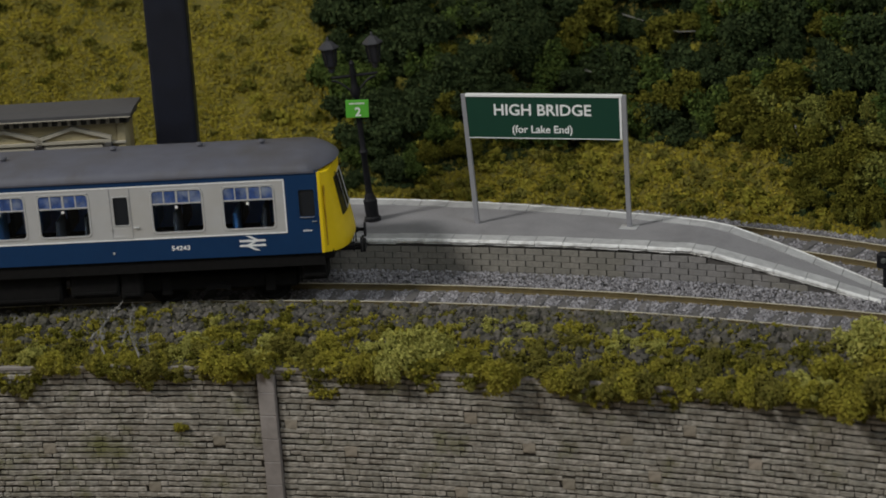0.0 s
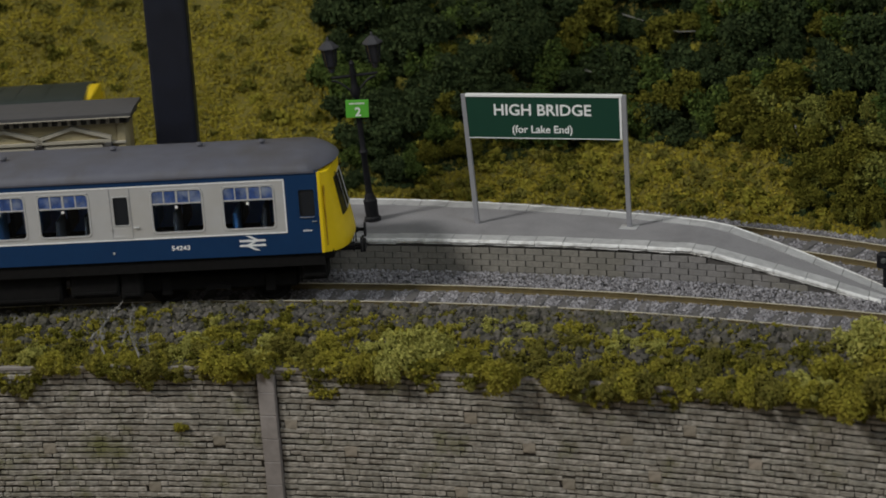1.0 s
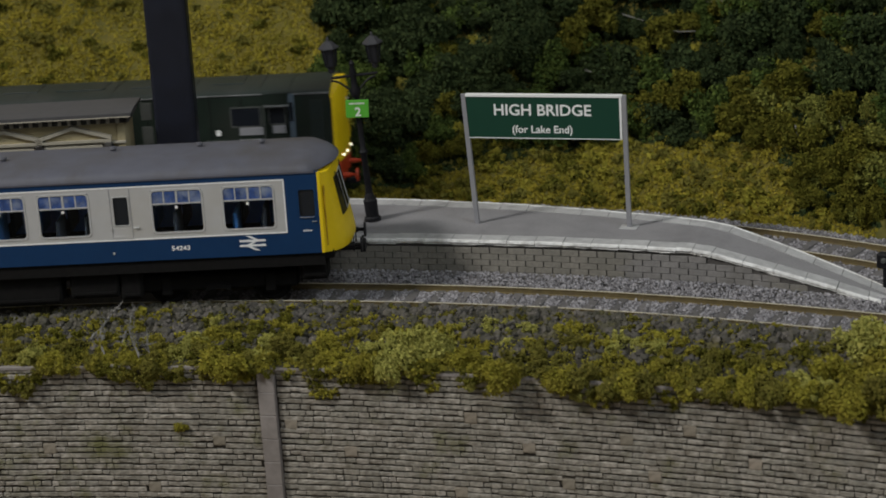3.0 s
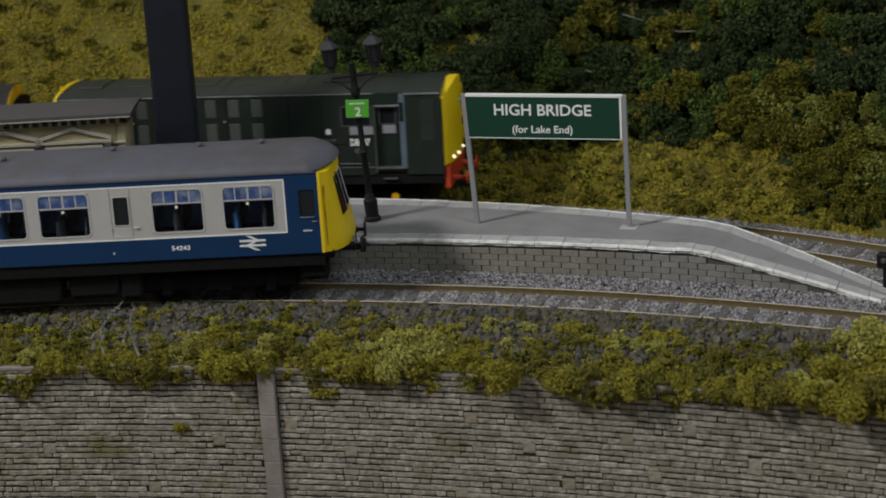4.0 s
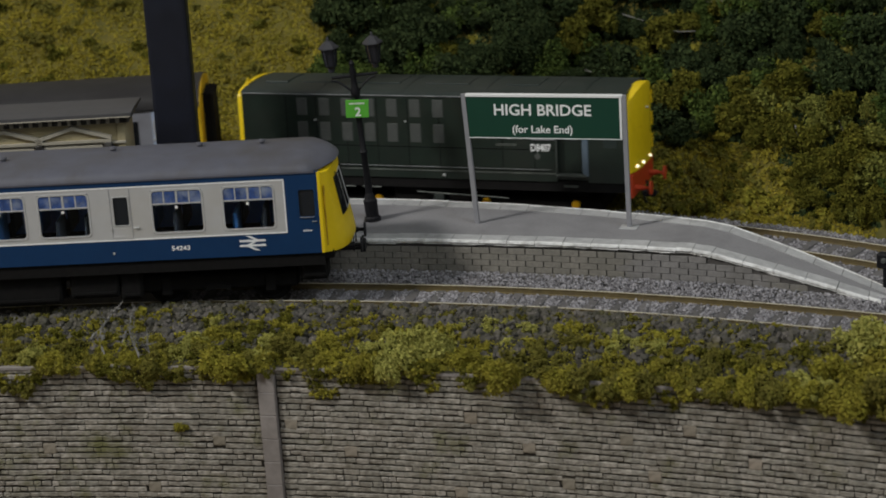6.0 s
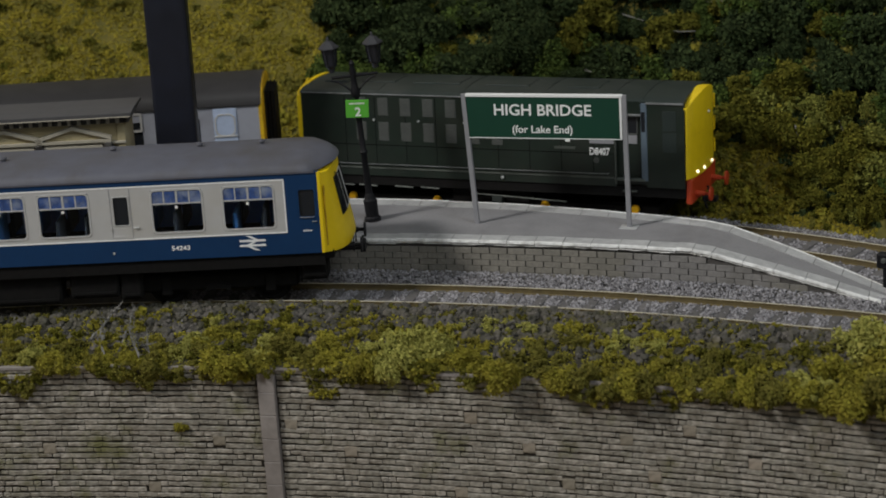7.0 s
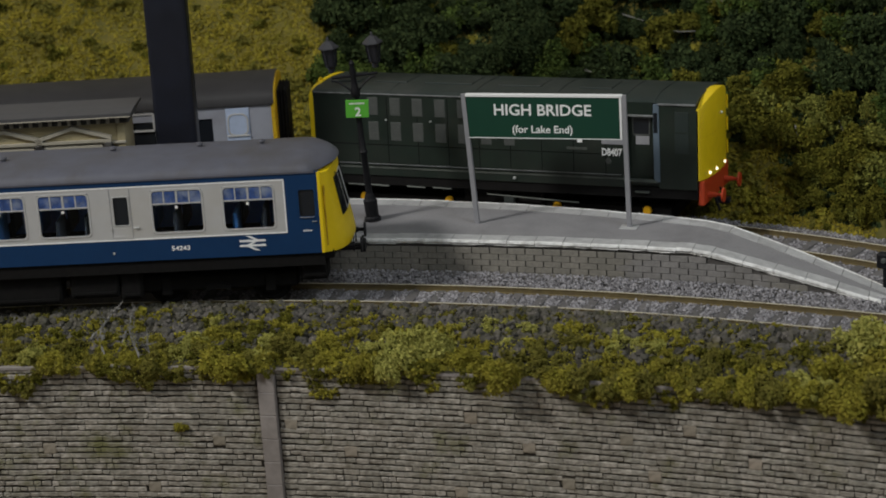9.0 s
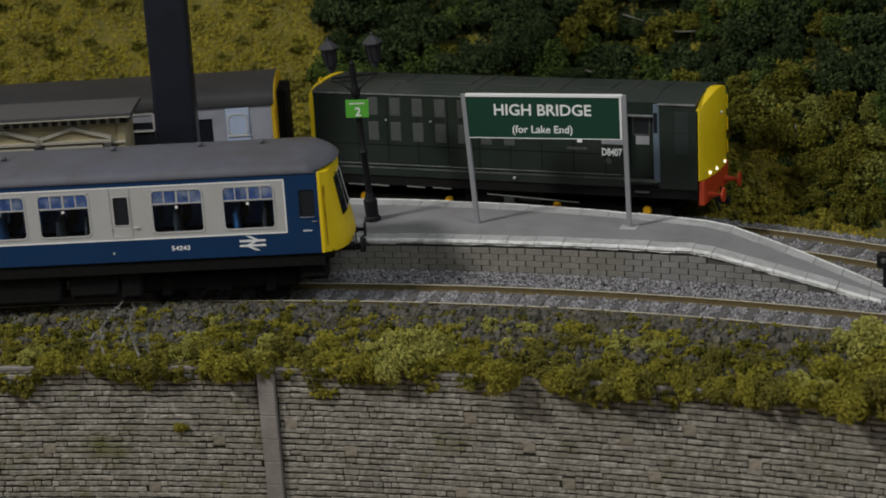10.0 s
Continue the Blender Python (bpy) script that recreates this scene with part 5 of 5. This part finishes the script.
def grass():
    rng = np.random.default_rng(21)
    # flock over the hillside
    n = 90000
    s = rng.uniform(-110, 300, n)
    d = 19 + 92 * rng.random(n) ** 1.1
    pts = np.array([(*on_track(FAR, a, b)[:2], b) for a, b in zip(s, d)])
    z = np.array([hill_z(b, x, y) for x, y, b in pts])
    lumps = np.array([noise.noise(Vector((x * 0.10, y * 0.10, 2.0))) + 0.7 * noise.noise(Vector((x * 0.27, y * 0.27, 4.0))) for x, y, b in pts])
    c = np.stack([pts[:, 0], pts[:, 1], z + 0.2 + 2.4 * np.maximum(0, lumps) * rng.random(n) ** 0.4], 1)
    wooded = np.array([b > wood_foot(a, b) for a, b in zip(s, d)])
    v, f = crumbs(rng, c[wooded], rng.uniform(0.5, 1.0, int(wooded.sum())), "tet", 0.5)
    tagged(link("undergrowth", bulk_mesh("undergrowth", v, f), M["leaf_c"]), "dark green undergrowth on the floor of the wood", "undergrowth", kind="stuff")
    c = c[~wooded]
    v, f = crumbs(rng, c, rng.uniform(0.35, 0.85, len(c)), "tet", 0.5)
    tagged(link("hill_grass", bulk_mesh("hill_grass", v, f), M["turf_flock"]), "olive yellow flock grass on the hillside", "grass", kind="stuff")
    # taller tufts in the grass, darker and lighter
    tufts = {"bank_dark": [], "leaf_b": [], "bank_green": []}
    for k in range(330):
        s1, d1 = rng.uniform(-60, 300), 21 + 78 * rng.random() ** 1.3
        x, y, _ = on_track(FAR, s1, d1)
        tone = noise.noise(Vector((x * 0.05, y * 0.05, 11.0))) + rng.uniform(-0.3, 0.3)
        tufts["bank_dark" if tone < -0.12 else ("leaf_b" if tone < 0.18 else "bank_green")].append(lump(rng, (x, y, hill_z(d1, x, y) + 0.2), rng.uniform(1.6, 3.8), 30))
    # shaggier growth between the far track and the wood
    for k in range(240):
        s1, d1 = rng.uniform(104, 300), 21 + 24 * rng.random()
        x, y, _ = on_track(FAR, s1, d1)
        tone = 0.7 * noise.noise(Vector((x * 0.045, y * 0.06, 21.0))) + rng.uniform(-0.3, 0.3)
        tufts["bank_dark" if tone < -0.1 else ("leaf_b" if tone < 0.12 else "bank_green")].append(lump(rng, (x, y, hill_z(d1, x, y) + 0.3), rng.uniform(1.2, 3.0), 34))
    for name, cs in tufts.items():
        cs = np.concatenate(cs)
        v, f = crumbs(rng, cs, rng.uniform(0.35, 0.8, len(cs)), "tet", 0.5)
        tagged(link("grass_tufts", bulk_mesh("grass_tufts", v, f), M[name]), {"bank_dark": "dark olive", "leaf_b": "yellow-green", "bank_green": "pale olive"}[name] + " tufts in the hillside grass", "grass", kind="stuff")
    # loose scatter over the bank
    n = 26000
    s = rng.uniform(20, 345, n)
    o = -11.5 - 40 * rng.random(n) ** 0.8
    pts = np.array([(*bank_at(a, b)[:2], b) for a, b in zip(s, o)])
    patch = np.array([noise.noise(Vector((x * 0.09, y * 0.09, 7.0))) + 0.7 * noise.noise(Vector((x * 0.25, y * 0.25, 2.0))) for x, y, b in pts])
    deep = (-11.5 - pts[:, 2]) / 40
    keep = patch + 0.9 * deep > 0.42
    pts, patch = pts[keep], patch[keep]
    z = np.array([bank_z(b, x, y) for x, y, b in pts])
    c = np.stack([pts[:, 0], pts[:, 1], z + 0.2 + np.maximum(0, patch) * 1.5 * rng.random(len(pts))], 1)
    sets = {"bank_green": [c], "bank_dark": [], "bank_pale": [], "leaf_b": []}
    # low fuzz along the crest, in patches
    for k in range(420):
        s1, o1 = rng.uniform(22, 340), -10.2 - 15 * rng.random() ** 1.3
        if noise.noise(Vector((s1 * 0.06, o1 * 0.08, 15.0))) < -0.08:
            continue
        x, y, _ = bank_at(s1, o1)
        cs = lump(rng, (x, y, bank_z(o1, x, y) + 0.1), rng.uniform(0.7, 1.5), 40)
        cs[:, 2] = np.minimum(cs[:, 2], 0.9)
        sets[("bank_green", "bank_dark", "leaf_b", "bank_dark")[k % 4]].append(cs)
    # rounded tufts on the bank, some hanging over the wall's top
    for k in range(900):
        s1 = rng.uniform(22, 340)
        hang = k % 2 == 0
        edge = noise.noise(Vector((s1 * 0.045, 4.0, 1.0))) + 0.6 * noise.noise(Vector((s1 * 0.16, 9.0, 1.0)))
        o1 = rng.uniform(-53.0, -47.5) if hang else -11.0 - 39.5 * rng.random() ** 0.8
        if not hang and o1 > -24 and rng.random() < 0.25:
            continue
        if hang and edge < -0.42:
            continue
        x, y, _ = bank_at(s1, o1)
        tone = noise.noise(Vector((x * 0.035, y * 0.05, 3.0))) + rng.uniform(-0.35, 0.35)
        rad = rng.uniform(1.2, 3.3) * (0.62 if o1 > -24 else 1.0)
        z1 = bank_z(max(o1, -50), x, y) + 0.45 * rad
        if hang:
            z1 += -1.0 - rng.random() * max(0.0, 4.2 + 8.5 * edge)
        sets["bank_dark" if tone < -0.2 else ("leaf_b" if tone < -0.05 else ("bank_green" if tone < 0.4 else "bank_pale"))].append(lump(rng, (x, y, z1), rad))
    for name, cs in sets.items():
        cs = np.concatenate(cs)
        v, f = crumbs(rng, cs, rng.uniform(0.16, 0.42, len(cs)), "tet", 0.55)
        tagged(link("bank_plants", bulk_mesh("bank_plants", v, f), M[name]), {"bank_dark": "dark olive", "leaf_b": "yellow-green", "bank_green": "olive yellow", "bank_pale": "pale green"}[name] + " foam plants covering the bank", "plants", kind="stuff")
    n = 3600
    s = rng.uniform(20, 345, n)
    o = -10.4 - 30 * rng.random(n) ** 1.6
    c = np.array([(*bank_at(a, b)[:2], 0) for a, b in zip(s, o)])
    c[:, 2] = [bank_z(b, x, y) + (0.3 if b < -12 else 0.0) for (x, y, _), b in zip(c, o)]
    v, f = crumbs(rng, c, rng.uniform(0.4, 1.0, n) + 0.9 * rng.random(n) ** 3, "cobble", 0.30)
    tagged(link("bank_rocks", bulk_mesh("bank_rocks", v, f), M["rock"]), "rough dark grey rocks along the bank", "rocks", kind="stuff")


def plaster_chips():
    """A few white crumbs of plaster that show between the rocks."""
    rng = np.random.default_rng(8)
    n = 34
    s = np.where(rng.random(n) < 0.6, rng.normal(301, 2.5, n), rng.uniform(265, 310, n))
    o = rng.uniform(-30, -15, n)
    c = np.array([(*bank_at(a, b)[:2], 0) for a, b in zip(s, o)])
    c[:, 2] = [bank_z(b, x, y) + 0.9 for (x, y, _), b in zip(c, o)]
    v, f = crumbs(rng, c, rng.uniform(0.25, 0.6, n), "oct", 0.4)
    tagged(link("plaster_chips", bulk_mesh("plaster_chips", v, f), M["trim"]), "pale plaster chips between the rocks of the bank", "plaster", kind="stuff")


def bushes():
    rng = np.random.default_rng(3)
    mats = ("leaf_a", "leaf_b", "leaf_c", "leaf_d", "bank_green", "bank_dark", "bank_pale")
    kinds = {}
    for mi, mname in enumerate(mats):
        for k in range(3):
            me = foam_clump("bush", 100 + mi * 10 + k, 10.0, 2100, 0.52)
            me.materials.append(M[mname])
            kinds[mname, k] = me

    def bush(mname, x, y, z, size, rz, label, tilt=0.0):
        o = new("bush", kinds[mname, int(rng.integers(3))])
        o.matrix_basis = at(x, y, z, rz, tilt) @ Matrix.Diagonal((size, size, size * rng.uniform(0.85, 1.2), 1))
        return tagged(o, label, "bush", "bushes on the hillside" if "hillside" in label else "bushes on the bank")

    words = {"leaf_a": "mid-green foam bush on the hillside", "leaf_b": "yellow-green foam bush on the hillside", "leaf_c": "dark green foam bush on the hillside", "leaf_d": "pale green foam bush on the hillside"}
    # woods over the hillside, thick from the lamp onwards
    for row, d in enumerate((27, 33, 40, 47, 55, 63, 72, 82, 93, 105)):
        s = 101.0 - 0.28 * (d - 27) + rng.uniform(0, 4)
        while s < 318:
            dd = d + rng.uniform(-3, 3)
            x, y, _ = on_track(FAR, s, dd)
            foot = wood_foot(s + 1, dd)
            if dd > foot:
                tone = 0.75 * noise.noise(Vector((s * 0.03, dd * 0.05, 6.0))) + rng.uniform(-0.36, 0.36) + (0.16 if s > 200 else -0.02) - 0.004 * (dd - 45) + (0.25 if s > 262 and dd < 70 else 0)
                name = "leaf_c" if tone < 0.0 else ("leaf_a" if tone < 0.24 else ("leaf_b" if tone < 0.62 else "leaf_d"))
                size = rng.uniform(0.7, 1.3) * (0.62 if d < 34 else 1.0)
                bush(name, x, y, hill_z(dd, x, y) + rng.uniform(-2.0, 2.0), size, rng.uniform(0, 360), words[name], rng.uniform(5, 25))
            s += rng.uniform(7.0, 11.5) * (0.75 if d < 34 else 1.0)
    # bushes that hang over the wall's top, and on the bank
    for s, o, size, name in ((38, -46, 0.36, "leaf_d"), (45, -48, 0.4, "leaf_b"), (50, -49, 0.36, "leaf_b"), (73, -47, 0.34, "leaf_b"), (79, -50, 0.42, "leaf_a"), (84, -47, 0.34, "leaf_b"), (88, -44, 0.34, "leaf_d"),
                             (104, -51, 0.5, "leaf_b"), (110, -52, 0.5, "leaf_b"), (114, -49, 0.42, "leaf_a"), (119, -45, 0.42, "leaf_d"), (126, -45, 0.46, "leaf_a"), (133, -46, 0.4, "leaf_a"),
                             (139, -47, 0.42, "leaf_b"), (156, -49, 0.46, "leaf_b"), (163, -50, 0.46, "leaf_d"), (166, -45, 0.6, "leaf_d"), (172, -43, 0.62, "leaf_d"), (177, -41, 0.5, "leaf_d"), (188, -46, 0.4, "leaf_b"),
                             (196, -48, 0.45, "leaf_b"), (203, -51, 0.5, "leaf_b"), (221, -52, 0.45, "leaf_b"), (229, -51, 0.45, "leaf_a"), (239, -52, 0.5, "leaf_a"), (247, -52, 0.52, "leaf_b"), (252, -50, 0.48, "leaf_a"), (262, -47, 0.4, "leaf_b"),
                             (273, -49, 0.42, "leaf_b"), (284, -50, 0.42, "leaf_b"), (292, -51, 0.46, "leaf_a"), (301, -49, 0.46, "leaf_b"), (311, -51, 0.5, "leaf_b"), (319, -53, 0.55, "leaf_b"), (326, -52, 0.6, "leaf_a"),
                             (309, -17, 0.6, "leaf_d"), (313, -22, 0.8, "leaf_d"), (321, -28, 0.85, "leaf_b"), (328, -22, 0.75, "leaf_d"), (317, -15, 0.5, "leaf_d"), (306, -38, 0.5, "leaf_b"), (318, -42, 0.55, "leaf_b"), (96, -24, 0.3, "leaf_d"), (98, -32, 0.34, "leaf_b")):
        x, y, _ = bank_at(s, o - (1.8 if o < -46 else 0))
        size *= 1.35
        bush({"leaf_d": "bank_pale", "leaf_b": "bank_green", "leaf_a": "bank_dark"}[name], x, y, bank_z(max(o, -51), x, y) - 1.2 * size - (1.6 if o < -46 else 0), size, rng.uniform(0, 360), {"leaf_d": "pale green foam bush on the bank", "leaf_b": "yellow-green foam bush above the stone wall", "leaf_a": "mid-green foam bush above the stone wall", "leaf_c": ""}[name], rng.uniform(0, 20))
    x, y, _ = bank_at(89.0, WALL_OFF - 0.8)
    bush("bank_green", x, y, -28.5, 0.26, 30, "small yellow-green tuft growing out of the stone wall")


def twigs():
    def twig(points, r, label):
        bm = bmesh.new()
        for i, (a, b) in enumerate(zip(points, points[1:])):
            rod(bm, a, b, r * (1 - 0.18 * i), r * (1 - 0.18 * (i + 1)), 6)
        tagged(part("twig", bm, M["twig"], None), label, "twig")
    def place(s, o, dz):
        x, y, _ = bank_at(s, o)
        return (x, y, bank_z(o, x, y) + dz)
    rng = random.Random(17)

    def branchy(base, tip, r, label, shoots):
        """A dead sprig: a crooked stem with side shoots that fork."""
        bm = bmesh.new()
        base, tip = Vector(base), Vector(tip)
        stem = [base.lerp(tip, i / 6) + Vector((rng.uniform(-0.5, 0.5), rng.uniform(-0.4, 0.4), rng.uniform(-0.3, 0.3))) * (0 < i < 6) for i in range(7)]
        for i, (p, q) in enumerate(zip(stem, stem[1:])):
            rod(bm, p, q, r * (1 - 0.11 * i), r * (1 - 0.11 * (i + 1)), 6)
        for k in range(shoots):
            p = base.lerp(tip, rng.uniform(0.25, 1.0))
            for j in range(3):
                q = p + Vector((rng.uniform(-1.5, 1.5), rng.uniform(-1.0, 0.6), rng.uniform(-0.5, 1.6)))
                rod(bm, p, q, r * (0.42 - 0.1 * j), r * (0.32 - 0.1 * j), 4)
                p = q
        tagged(part("twig", bm, M["twig"], None), label, "twig")

    branchy(place(55, -35, 0.2), place(63.5, -17, 5.0), 0.55, "pale bare twig leaning on the bank", 12)
    branchy(place(63, -48, 0.0), place(59.5, -35, 4.2), 0.55, "pale crooked twig on the bank", 8)
    branchy(place(67, -43, 0.3), place(68.5, -22, 5.0), 0.45, "grey dead sprig with forked shoots on the bank", 22)
    branchy(place(76, -49, 0.0), place(69.5, -35, 5.2), 0.45, "grey dead sprig with forked shoots on the bank", 22)
    branchy(place(80, -50, 0.0), place(77, -41, 5.4), 0.3, "thin grey dead sprig above the stone wall", 16)
    branchy(place(84, -24, 0.0), place(84.5, -15, 2.6), 0.3, "thin grey dead sprig among the rocks", 10)
    def wood(s, d, dz):
        x, y, _ = on_track(FAR, s, d)
        return (x, y, hill_z(d, x, y) + dz)
    for s, d, ds, dz in ((182, 62, 9, 1.5), (205, 78, 12, 3), (215, 88, 10, 4), (190, 82, 8, 2), (262, 44, 3, -3), (274, 50, 4, -3.5)):
        twig([wood(s, d, 8), wood(s + ds * 0.5, d - 2, 8.5 + dz * 0.5), wood(s + ds, d - 3, 8 + dz)], 0.3, "thin pale dead branch in the wood")


room()
ground()
platform_ob = platform()
near_track = track(NEAR, -190, 370, "railway_track", "near railway track with rusty rails on grey ballast")
far_track = track(FAR, -510, 330, "railway_track", "railway track behind the platform with rusty rails")
ballast()
wall_ob = retaining_wall()
railcar()
loco, loco_wheels = locomotive()
wagon, wagon_wheels = coach()
station_building()
pillar()
name_board()
street_lamp()
ground_signal()
grass()
plaster_chips()
bushes()
twigs()
platform_bricks(platform_ob)
wall_stones(wall_ob)
motions()
